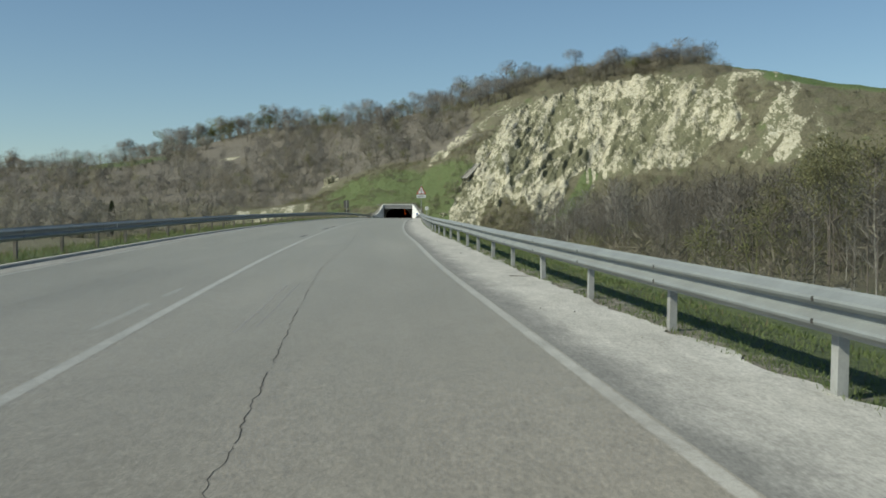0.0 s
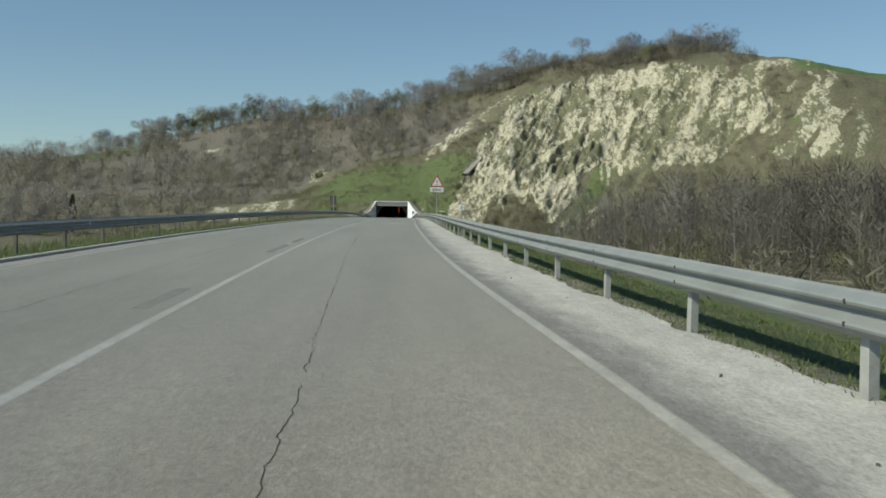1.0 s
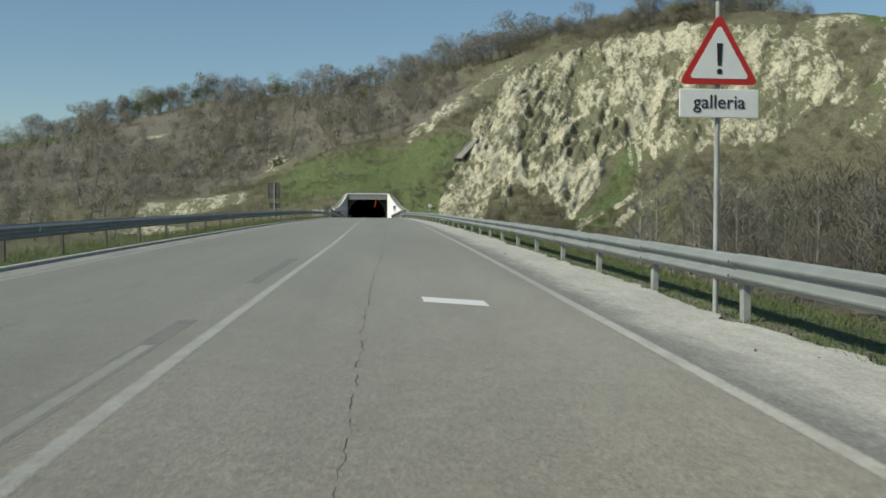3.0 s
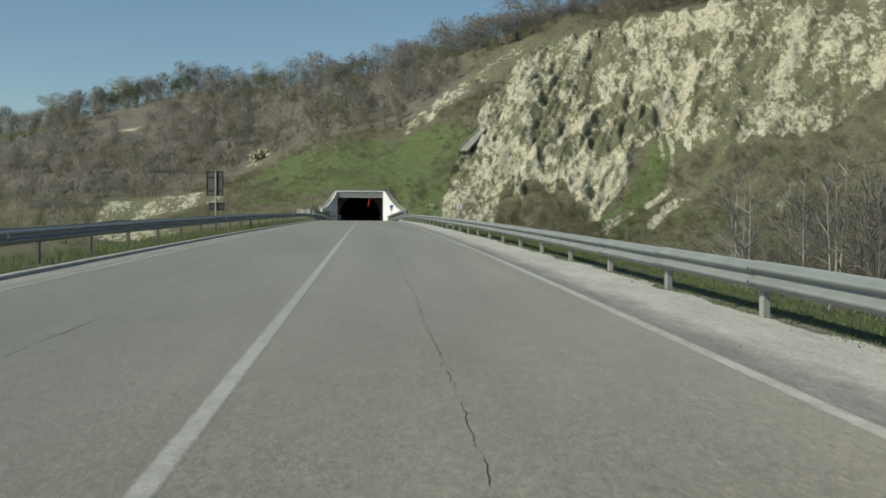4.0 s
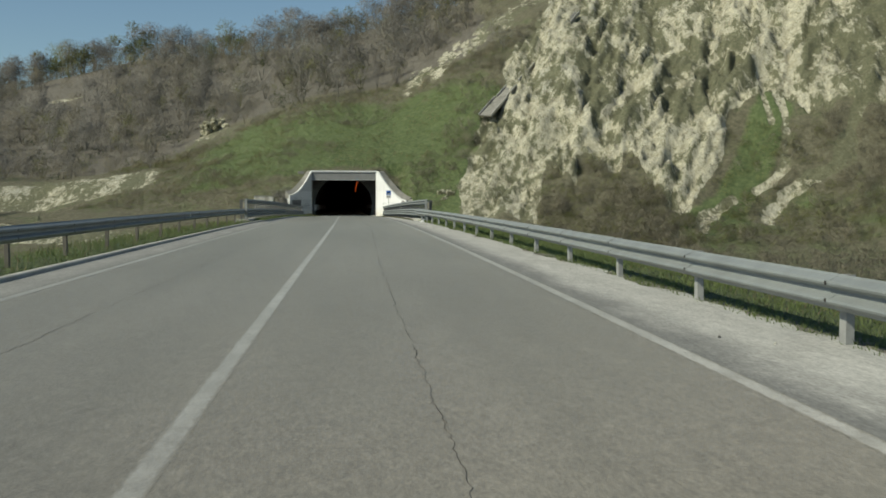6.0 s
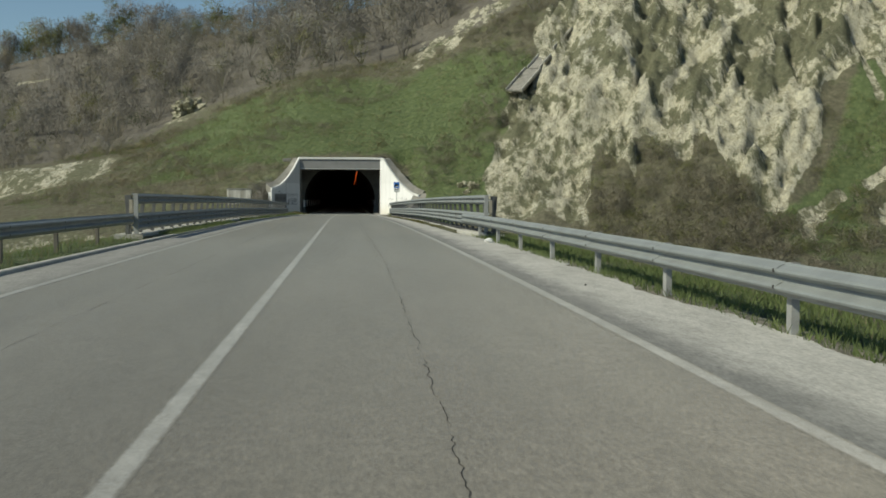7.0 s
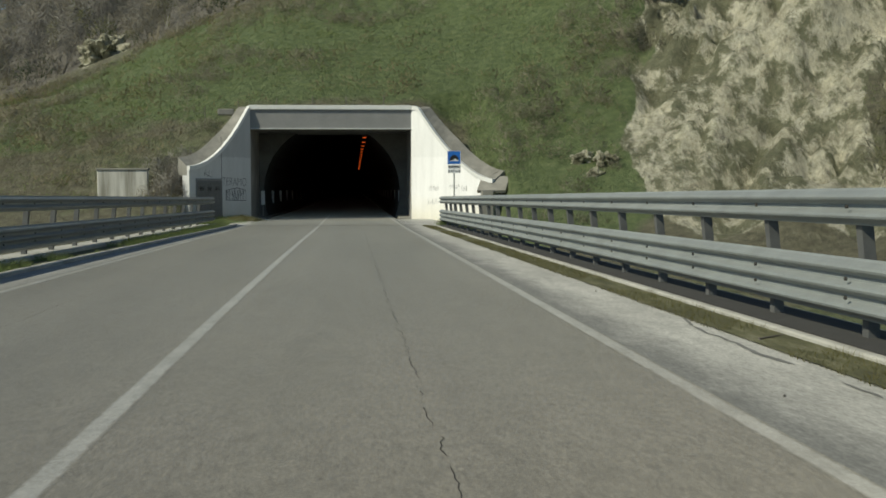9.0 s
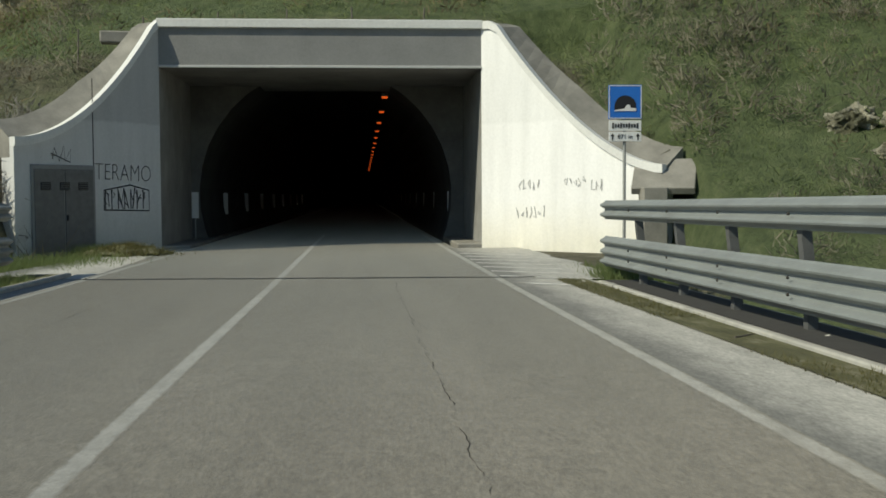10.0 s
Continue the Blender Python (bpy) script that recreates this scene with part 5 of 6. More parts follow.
wx2, wy2, wz2, wr2 = spread_over(150, 47, 16, 80, 5, 200, lambda x, y, z, rock, r: thicket(x + 3, y, z, rock, r))
scatter("thicket_undergrowth", CROWNS, wx2, wy2, wz2 - 0.1, 2.0 + 3.0 * wr2, OLIVE, "olive-green leafing bushes in the thicket", 19, "undergrowth")
PALEBARK = plain("pale_grey_bark", (0.40, 0.38, 0.33), 0.95, vary=0.4, scale=5)


def pale_trunks(meshes):
    meshes[0].materials.clear()
    meshes[0].materials.append(PALEBARK)
    return meshes


SLIM_TREES = [tree_meshes(200 + k, 10.0, 0.30, 11, 0.42, mat=THICKET, fine=0.0055) for k in range(4)]
pale_trunks(SLIM_TREES[0])
TALL_TREES = [pale_trunks(tree_meshes(215 + k, 11.0, 0.30, 12, 0.85, fine=0.013)) for k in range(3)]
rs = np.random.RandomState(77)
for i in near:
    plant(SLIM_TREES[i % 4], pose(wx[i], wy[i], wz[i], 0, 0, rs.uniform(0, 360)) @ Matrix.Scale((0.62 + 0.36 * wr[i]) * float(grown(wx[i], wy[i])), 4), "slender leafless grey tree in the thicket", "thicket trees")
for x, y, s in ((25, 172, 1.0), (28, 178, 1.1), (31, 168, 0.95), (34, 181, 1.05), (27, 160, 0.9), (37, 176, 1.0), (30, 187, 1.0), (23, 165, 0.8), (33, 172, 1.1), (41, 185, 1.0)):
    plant(TALL_TREES[int(x) % 3], pose(x, y, float(land_z(x, y)[0]), 0, 0, 37 * x) @ Matrix.Scale(s, 4), "tall slender leafless grey tree beyond the guardrail", "thicket trees")
YOUNG = make_twig("opening_buds", (0.150, 0.150, 0.070), (0.290, 0.280, 0.150))
LEAFY = [tree_meshes(230 + k, 7.5, 0.36, 12, 0.6, 3600, size=0.045, leaf_mat=YOUNG) for k in range(2)]
for x, y, s in ((24.5, 30, 1.05), (27.5, 38, 1.25), (31, 46, 1.2), (28, 50, 0.95), (34, 58, 1.25), (38, 62, 1.3), (30, 36, 1.3), (36, 50, 1.3), (33, 70, 0.9), (44, 78, 1.2)):
    plant(LEAFY[int(s * 10) % 2], pose(x, y, float(land_z(x, y)[0]), 0, 0, 40 * s) @ Matrix.Scale(s, 4), "tree with fresh olive-green young leaves", "leafing trees")
IVY = tree_meshes(260, 8.0, 0.20, 9, 1.0, 5200, size=0.08, leaf_mat=EVERGREEN)
for x, y, s in ((42, 104, 0.9), (39.5, 99, 0.75), (45, 108, 0.95), (33, 71, 0.7)):
    plant(IVY, pose(x, y, float(land_z(x, y)[0]), 0, 0, 70 * s) @ Matrix.Scale(s, 4), "dark ivy-clad tree in the thicket", "ivy-clad trees")

# big bare trees on the skyline
def sky_tree(seed, leaves):
    trunk, crown, leaf = tree_meshes(seed, 9.0, 0.36, 10, 1.0, 0, 0.02)
    v, f = crown_clump(seed + 9, 900, 0.0050 if not leaves else 0.0062)
    v = v * (11.5, 11.5, 9.5)
    crown = mesh_of("crown", v, f, OLIVE if leaves else TWIG)
    float_layer(crown, "tint", np.repeat(np.random.RandomState(seed).rand(len(f)) * 0.5 + 0.15 * (seed % 4), 3))
    o = (v - (0, 0, 4.6)) / (5.0, 5.0, 4.5)
    o = o / (np.linalg.norm(o, axis=1)[:, None] + 1e-6) + (0, 0, 0.25)
    soft_normals(crown, v, o / np.linalg.norm(o, axis=1)[:, None])
    return trunk, crown, None


SKY_TREES = [sky_tree(300 + k, False) for k in range(6)]
SKY_LEAFY = [sky_tree(320 + k, True) for k in range(2)]
for k in range(118):
    x = -150 + 2.2 * k + rs.uniform(-1.6, 1.6)
    if 19 < x < 22:
        continue
    y = float(RIDGE(x)) + rs.uniform(-8, 8)
    z = float(land_z(x, y)[0])
    s = rs.uniform(0.75, 1.45) * (0.55 if 45 < x < 70 else 0.85 if x >= 70 else 1.0)
    leafy = rs.rand() < 0.22
    plant(SKY_LEAFY[k % 2] if leafy else SKY_TREES[k % 6], pose(x, y, z - 0.2, 0, 0, rs.uniform(0, 360)) @ Matrix.Scale(s, 4),
          "skyline tree with sparse young leaves" if leafy else "leafless tree on the hill's skyline", "skyline trees")
for x, y, s in ((71.5, 440, 1.1), (-11.6, 448, 1.25), (-14, 440, 1.0), (-72, 528, 1.2), (15, 474, 1.3), (11, 472, 1.1), (20, 466, 0.7), (12.6, 430, 1.0), (19, 424, 0.55),
                (25, 386, 0.75), (27, 383, 0.9), (29.5, 380, 0.8), (32, 378, 0.95), (34.5, 377, 0.8), (37, 378, 0.9), (40, 376, 0.75), (30, 386, 0.9), (35, 384, 0.85), (80, 352, 0.7), (84, 354, 0.8), (87, 352, 0.75), (90, 355, 0.85), (93, 353, 0.7), (96, 356, 0.75)):
    plant(SKY_TREES[int(s * 100) % 5], pose(x, y, float(land_z(x, y)[0]) - 0.2, 0, 0, 200 * s) @ Matrix.Scale(s, 4), "large spreading leafless tree on the hillside", "skyline trees")

# cypress beyond the left guardrail
cyp = thing("cypress", pose(-85, 280, float(land_z(-85, 280)[0])), "tall narrow dark green cypress", "tree")
part("trunk", tube(bmesh.new(), 0.18, 1.6, pose(0, 0, 0.6), 8, 0.14), BARK, cyp)
rs2 = np.random.RandomState(8)
n = 2600
h = rs2.rand(n)
rad = 1.05 * np.sin(np.pi * np.clip(h * 0.93 + 0.07, 0, 1)) ** 0.7 * (0.75 + 0.25 * rs2.rand(n))
a = rs2.uniform(0, 6.28, n)
p = np.stack([np.cos(a) * rad, np.sin(a) * rad, 0.3 + h * 9.4], 1)
d = np.stack([np.cos(a) * 0.25, np.sin(a) * 0.25, np.full(n, 0.5)], 1) * rs2.uniform(0.5, 1.2, n)[:, None]
u = np.stack([-np.sin(a), np.cos(a), 0 * a], 1) * 0.09
cv = np.stack([p - u, p + u, p + d], 1).reshape(-1, 3)
cm = mesh_of("foliage", cv, np.arange(3 * n).reshape(-1, 3), EVERGREEN)
float_layer(cm, "tint", np.repeat(rs2.rand(n), 3))
under("foliage", cm, cyp)


# ---- grass of the verges ----
def blades(name, xs, ys, zs, hs, material, label, seed, wide=1.0):
    rs = np.random.RandomState(seed)
    n = len(xs)
    a = rs.uniform(0, 6.28, n)
    w = (0.005 + 0.006 * rs.rand(n)) * wide
    p = np.stack([xs, ys, zs - 0.01], 1)
    u = np.stack([np.cos(a), np.sin(a), 0 * a], 1) * w[:, None]
    tip = p + np.stack([rs.normal(0, 0.45, n) * hs, rs.normal(0, 0.45, n) * hs, hs], 1)
    v = np.stack([p - u, p + u, tip], 1).reshape(-1, 3)
    me = mesh_of(name, v, np.arange(3 * n).reshape(-1, 3), material)
    float_layer(me, "tint", np.repeat(np.clip(rs.rand(n) * 0.6 + 0.4 * fbm(xs * 0.7, ys * 0.7, 3), 0, 1), 3))
    return tagged(new(name, me), label, "grass", kind="stuff")


def verge(n, seed, base, o0, o1, y0, y1):
    rs = np.random.RandomState(seed)
    y = rs.uniform(y0, y1, n)
    o = o0 + (o1 - o0) * rs.rand(n)
    x = base(y) + o
    keep = fbm(x * 0.9, y * 0.9, seed) + 0.35 * rs.rand(n) > 0.52
    x, y = x[keep], y[keep]
    return x, y, land_z(x, y)


gxx, gyy, gzz = verge(190000, 51, RIGHT, 1.45, 3.7, -28, BRIDGE_A + 2)
blades("grass", gxx, gyy, gzz, np.random.RandomState(1).uniform(0.02, 0.075, len(gxx)) * (1 + 1.4 * smooth(150, 200, gyy)), BLADES, "short green grass on the verge by the guardrail", 52)
gxx, gyy, gzz = verge(22000, 55, RIGHT, 1.9, 6.0, -28, BRIDGE_A + 2)
blades("dry_grass", gxx, gyy, gzz, np.random.RandomState(2).uniform(0.03, 0.11, len(gxx)), STRAW, "dry straw-coloured grass on the verge", 56)
gxx, gyy, gzz = verge(52000, 57, KERB, -4.5, -0.25, -10, BRIDGE_A - 2)
blades("grass", gxx, gyy, gzz, np.random.RandomState(3).uniform(0.06, 0.25, len(gxx)), BLADES, "rough green grass beyond the kerb", 58)
gxx, gyy, gzz = verge(11000, 59, KERB, -5.5, -0.4, -10, BRIDGE_A - 2)
blades("dry_grass", gxx, gyy, gzz, np.random.RandomState(4).uniform(0.08, 0.35, len(gxx)), STRAW, "dry straw-coloured grass beyond the kerb", 60)


# ---- road details ----
def wander(line, y0, y1, step, half, seed, wob=0.05, lift=0.002, gaps=0.0):
    """A thin crooked strip along a line, its width changing as it goes."""
    ys = np.arange(y0, y1, step)
    x = line(ys) + wob * (fbm(ys * 0.35, ys * 0, seed, 4) - 0.5) * 2 + 0.065 * (fbm(ys * 4.5, ys * 0, seed + 1, 4) - 0.5) + 0.020 * (vnoise(ys * 12.5, ys * 0, seed + 6) - 0.5)
    w = half * np.interp(ys, (40, 85), (1.0, 0.75)) * (0.35 + 1.3 * vnoise(ys * 1.7, ys * 0 + 3, seed + 2))
    if gaps:
        w = w * (fbm(ys * 2.6, ys * 0 + 9, seed + 3, 3) > gaps + 0.04) + 0.0004
    z = ROAD_Z(ys) + lift
    v = np.stack([np.stack([x - w, ys, z], 1), np.stack([x + w, ys, z], 1)], 1).reshape(-1, 3)
    i = np.arange(len(ys) - 1) * 2
    return v, np.stack([i, i + 1, i + 3, i + 2], 1)


CRACK_R = knots((-40, -0.55), (-27, -1.07), (-20.9, -1.40), (-12, -1.85), (4, -2.13), (12, -2.40), (50, -3.17), (60, -3.09), (71, -2.98), (98, -2.44), (113, -2.33), (143, -2.18), (165, -2.25), (205, -1.96), (228, -2.1), (251, -2.13), (276, -2.2), (294, -2.24))
CRACK_L = knots((-40, -4.3), (-19.5, -5.09), (-5.7, -5.45), (57, -6.6), (101, -5.86), (116, -5.72), (147, -5.57), (209, -5.4), (256, -5.97), (294, -6.1))
for line, a, b, h, sd, gp in ((CRACK_R, -40, 294, 0.0029, 5, 0.32), (CRACK_L, -40, 294, 0.0024, 15, 0.2)):
    v, f = wander(line, a, b, 0.08, h, sd, 0.03, 0.0022, gp)
    tagged(new("road_crack", mesh_of("road_crack", v, f, CRACK)), "long crooked dark crack along the asphalt lane", "road crack", kind="structure")
side = lambda o: (lambda y: CRACK_R(y) + o)
for a, b, o, sd in ((110, 121, 0.25, 3), (200, 222, -0.08, 7), (118, 130, -0.12, 13)):
    v, f = wander(side(o), a, b, 0.10, 0.0018, sd, 0.10, 0.0022, 0.5)
    tagged(new("road_crack", mesh_of("road_crack", v, f, CRACK)), "fine branching crack beside the lane's joint", "road crack", kind="structure")


def quad_strip(name, pts, material, label, category, lift=0.0010):
    """A flat four-cornered mark laid on the road."""
    v = [(x, y, float(ROAD_Z(y)) + lift) for x, y in pts]
    n = 12
    va = []
    for i in range(n + 1):
        s = i / n
        for a, b in ((v[0], v[3]), (v[1], v[2])):
            y = a[1] + (b[1] - a[1]) * s
            va.append((a[0] + (b[0] - a[0]) * s + 0.004 * math.sin(9 * s + a[0]), y, float(ROAD_Z(y)) + lift))
    fa = [(2 * i, 2 * i + 1, 2 * i + 3, 2 * i + 2) for i in range(n)]
    me = mesh_of(name, va, fa, material)
    float_layer(me, "across", np.tile([0.0, 1.0], n + 1))
    return tagged(new(name, me), label, category, kind="structure")


FADED = plain("faded_dark_asphalt", (0.235, 0.232, 0.215), 0.9, vary=0.3, scale=3.0, grain=0.3)
SKID = plain("tyre_rubber_trace", (0.30, 0.294, 0.275), 0.85, vary=0.15, scale=3.0, grain=0.35)
for x0, x1, y0, y1 in ((-1.86, -1.83, -22.5, -16.0), (-1.70, -1.68, -22.0, -15.5)):
    quad_strip("skid_mark", ((x0, y0), (x1, y0), (x1 - 0.2, y1), (x0 - 0.2, y1)), SKID, "dark tyre skid mark on the asphalt", "skid mark")
for y0, y1 in ((59.5, 72), (26, 31), (33, 37), (77, 84), (11, 14)):
    c0, c1 = float(CENTRE(y0)), float(CENTRE(y1))
    quad_strip("old_line", ((c0 - 0.50, y0), (c0 - 0.30, y0), (c1 - 0.30, y1), (c1 - 0.50, y1)), FADED, "dark milled-off trace of an old road line", "road patch")
for y0, y1 in ((53.2, 57.8), (60.5, 70), (-22.2, -19.2), (-18.2, -16.6)):
    c0, c1 = float(CENTRE(y0)), float(CENTRE(y1))
    quad_strip("old_line", ((c0 - 0.45, y0), (c0 - 0.33, y0), (c1 - 0.33, y1), (c1 - 0.45, y1)), GHOSTPAINT, "pale remnant of an old painted line", "road patch", 0.0013)
quad_strip("painted_mark", ((-2.25, 74.0), (-1.50, 73.4), (-1.50, 74.1), (-2.25, 74.7)), SIGNWHITE, "short white painted mark across the lane", "road marking", 0.002)
# expansion joint before the tunnel
v, f = [], []
xs = np.linspace(-7.6, 0.2, 40)
for i, x in enumerate(xs):
    y = 294.9 - 0.06 * (x + 3.8) + 0.02 * math.sin(x * 3)
    v += [(x, y - 0.09, float(ROAD_Z(y)) + 0.005), (x, y + 0.09, float(ROAD_Z(y)) + 0.005)]
f = [(2 * i, 2 * i + 2, 2 * i + 3, 2 * i + 1) for i in range(39)]
tagged(new("expansion_joint", mesh_of("expansion_joint", v, f, BLACK)), "dark expansion joint across the road before the tunnel", "expansion joint", kind="structure")
HATCH = make_line_paint("white_hatch_paint", (0.40, 0.395, 0.37), (0.74, 0.735, 0.71), 0.36)
# hatched marking by the right wing wall
for k in range(7):
    y = 294.0 + 1.35 * k
    quad_strip("hatch_stripe", ((-0.36, y + 0.9), (-0.36, y + 1.15), (1.05, y + 0.15), (1.05, y - 0.10)), HATCH, "worn white hatching painted on the apron", "road marking", 0.0045)
quad_strip("hatch_stripe", ((-0.3, 293.3), (0.9, 292.3), (0.9, 292.5), (-0.3, 293.5)), HATCH, "worn white hatching painted on the apron", "road marking", 0.0045)
# damp streaks on the bridge's shoulder
for o, y0, y1, w, sd in ((1.15, 246, 262, 0.03, 4),):
    v, f = wander(lambda y: RIGHT(y) + o, y0, y1, 0.15, w, sd, 0.3, 0.006, 0.35)
    tagged(new("stain", mesh_of("stain", v, f, FADED)), "dark damp streak on the dusty shoulder", "stain", kind="structure")
v, f = [], []
for i in range(24):
    x = 0.80 + 0.028 * i
    y = 207.2 + 0.04 * math.sin(5 * x) + 0.03 * vnoise(x * 9, 0.0, 3)
    w = 0.012 + 0.03 * float(vnoise(x * 7, 1.0, 5)) ** 3
    v += [(x, y - w, float(ROAD_Z(y)) + 0.006), (x, y + w, float(ROAD_Z(y)) + 0.006)]
tagged(new("road_crack", mesh_of("road_crack", v, [(2 * i, 2 * i + 2, 2 * i + 3, 2 * i + 1) for i in range(23)], CRACK)), "short crack across the dusty shoulder", "road crack", kind="structure")
# pale apron left of the portal
quad_strip("apron", ((-9.6, 296.5), (-7.55, 295.2), (-8.0, 307.0), (-9.0, 306.0)), SHOULDER, "pale broken concrete apron before the left wing wall", "pavement", 0.006)
v, f = wander(lambda y: 0.4 + 0 * y + RIGHT(y) + 0.75, 60.2, 61.4, 0.1, 0.02, 5)
tagged(new("road_crack", mesh_of("road_crack", v, f, CRACK)), "short crack in the dusty shoulder", "road crack", kind="structure")

# moss strip, thin white kerb edge and dark gutter of the bridge on the right; weeds on the left
MOSS = make_moss()
strip = lambda o: (lambda y: PAR_R(y) + o)
tagged(ribbon("moss_strip", strip(-0.82), strip(-0.36), BRIDGE_A + 3, BRIDGE_B + 1, 0.5, MOSS, 0.012), "brown-green moss and silt along the bridge kerb", "moss", kind="structure")
tagged(ribbon("gutter", strip(-0.27), strip(0.45), BRIDGE_A, BRIDGE_B, 1.0, CRACK, 0.056), "dark strip under the bridge parapet", "gutter", kind="structure")
for base, o0, o1, y0, y1, n, sd in ((PAR_R, -0.85, -0.35, BRIDGE_A + 3, BRIDGE_B + 1, 26000, 71), (PAR_L, 0.40, 0.95, BRIDGE_A, BRIDGE_B + 2, 38000, 73)):
    r = np.random.RandomState(sd)
    y = r.uniform(y0, y1, n)
    x = base(y) + r.uniform(o0, o1, n)
    ok = fbm(x * 0.8, y * 0.35, sd) > 0.44
    x, y = x[ok], y[ok]
    blades("weeds", x, y, ROAD_Z(y) + 0.01, r.uniform(0.02, 0.075 if o0 < 0 else 0.26, len(x)), BLADES if sd == 73 else MOSSBLADES, "low weeds and moss along the bridge kerb", sd + 1, 0.45 if sd == 71 else 0.8)
tagged(ribbon("moss_strip", lambda y: PAR_L(y) + 0.36, lambda y: KERB(y) - 0.14, BRIDGE_A - 2, BRIDGE_B + 3, 0.5, MOSS, 0.05), "mossy soil with weeds behind the kerb", "moss", kind="structure")
# weeds round the portal's foot
for cx0, cy0, rx, ry, hh, n, sd in ((-9.6, 300.5, 1.5, 2.5, 0.35, 5000, 81), (1.55, 294.2, 0.35, 1.1, 0.40, 2600, 83), (-9.4, 304.3, 0.7, 1.0, 0.45, 2200, 85), (2.6, 296.5, 1.2, 2.4, 0.25, 2600, 87)):
    r = np.random.RandomState(sd)
    x, y = cx0 + r.normal(0, rx * 0.5, n), cy0 + r.normal(0, ry * 0.5, n)
    blades("weeds", x, y, np.maximum(land_z(x, y), 1.36), r.uniform(0.1, 1, n) * hh, BLADES, "tuft of green weeds at the foot of the portal", sd)


# ---- signs ----
def letters(body, size, material, depth=0.004, thin=0.0):
    cu = bpy.data.curves.new("letters", "FONT")
    cu.body, cu.size, cu.extrude = body, size, depth
    cu.offset = thin
    cu.align_x, cu.align_y = "CENTER", "CENTER"
    ob = bpy.data.objects.new("letters", cu)
    scene.collection.objects.link(ob)
    me = bpy.data.meshes.new_from_object(ob.evaluated_get(bpy.context.evaluated_depsgraph_get()))
    bpy.data.objects.remove(ob)
    me.materials.clear()
    me.materials.append(material)
    return me


UP = pose(0, 0, 0, 90)


def triangle(side_len, corner, front, depth):
    """An upright triangle with rounded corners, facing -y."""
    h = side_len * math.sqrt(3) / 2
    pts = []
    for k, (cx, cz) in enumerate(((0, h * 2 / 3), (-side_len / 2, -h / 3), (side_len / 2, -h / 3))):
        c = Vector((cx, cz)) * (1 - 2 * corner / (h * 2 / 3))
        for j in range(7):
            a = math.radians(90 + 120 * k - 60 + 20 * j)
            pts.append((c.x + corner * math.cos(a), c.y + corner * math.sin(a)))
    return prism(bmesh.new(), pts, depth, pose(0, front, 0))


warn = thing("warning_sign", pose(0.98, 72.6, float(ROAD_Z(72.6)) - 0.25, 0, 0, 3), "red-bordered triangular warning sign with a white name plate on a pole", "road sign")
part("pole", tube(bmesh.new(), 0.03, 3.75, pose(0, 0.05, 1.87), 12), POST, warn)
tri = part("triangle", triangle(0.93, 0.045, 0.0, 0.022), RED, warn, "red triangle border")
tri.matrix_basis = pose(0, 0, 3.08)
face = part("face", triangle(0.70, 0.03, -0.005, 0.004), SIGNWHITE, tri, "white triangle face")
bm = prism(bmesh.new(), [(-0.022, -0.06), (0.022, -0.06), (0.034, 0.19), (-0.034, 0.19)], 0.004, pose(0, -0.010, 0))
part("exclamation_bar", bm, BLACK, tri)
part("exclamation_dot", tube(bmesh.new(), 0.032, 0.004, pose(0, -0.008, -0.125, 90), 16), BLACK, tri)
plate = part("plate", box(bmesh.new(), (0.92, 0.02, 0.32), None, 0.006), SIGNWHITE, warn, "white plate")
plate.matrix_basis = pose(0, 0.0, 2.60)
under("lettering", letters("galleria", 0.215, BLACK), plate, pose(0, -0.0125, 0.01) @ UP)
for z in (3.1, 2.62):
    part("clamp", box(bmesh.new(), (0.16, 0.06, 0.04), pose(0, 0.045, z), 0.006), POST, warn)


def marker(y, roman):
    x = float(GUARD_R(y)) + 0.22
    m = thing("distance_marker", pose(x, y, float(ROAD_Z(y)) - 0.30), "small white distance plate on a slim post behind the guardrail", "road sign", "distance markers")
    part("post", box(bmesh.new(), (0.05, 0.05, 1.45), pose(0, 0, 0.72), 0.006), POST, m)
    p = part("plate", box(bmesh.new(), (0.235, 0.012, 0.235), None, 0.004), SIGNWHITE, m, "white plate")
    p.matrix_basis = pose(0, -0.035, 1.46)
    under("numeral", letters(roman, 0.105, BLACK), p, pose(0, -0.008, 0.055) @ UP)
    for k in range(5):
        part("bar", box(bmesh.new(), (0.022, 0.003, 0.014), pose(-0.062 + 0.031 * k, -0.0075, 0.0)), BLACK, p)
    under("numeral", letters("5", 0.10, BLACK), p, pose(0, -0.008, -0.065) @ UP)


marker(44.2, "V")
marker(144.2, "VI")

blue = thing("tunnel_sign", pose(2.03, 295.8, 1.4), "blue square tunnel sign with two white plates on a pole", "road sign")
part("pole", tube(bmesh.new(), 0.03, 3.5, pose(0, 0.05, 1.75), 12), POST, blue)
panel = part("panel", box(bmesh.new(), (0.62, 0.02, 0.62), None, 0.008), BLUE, blue, "blue panel")
panel.matrix_basis = pose(0, 0, 3.25)
arch = [(0.20 * math.cos(math.radians(a)), 0.20 * math.sin(math.radians(a)) - 0.08) for a in range(0, 181, 12)]
part("tunnel_symbol", prism(bmesh.new(), [(0.20, -0.15)] + arch + [(-0.20, -0.15)], 0.004, pose(0, -0.0155, 0)), BLACK, panel)
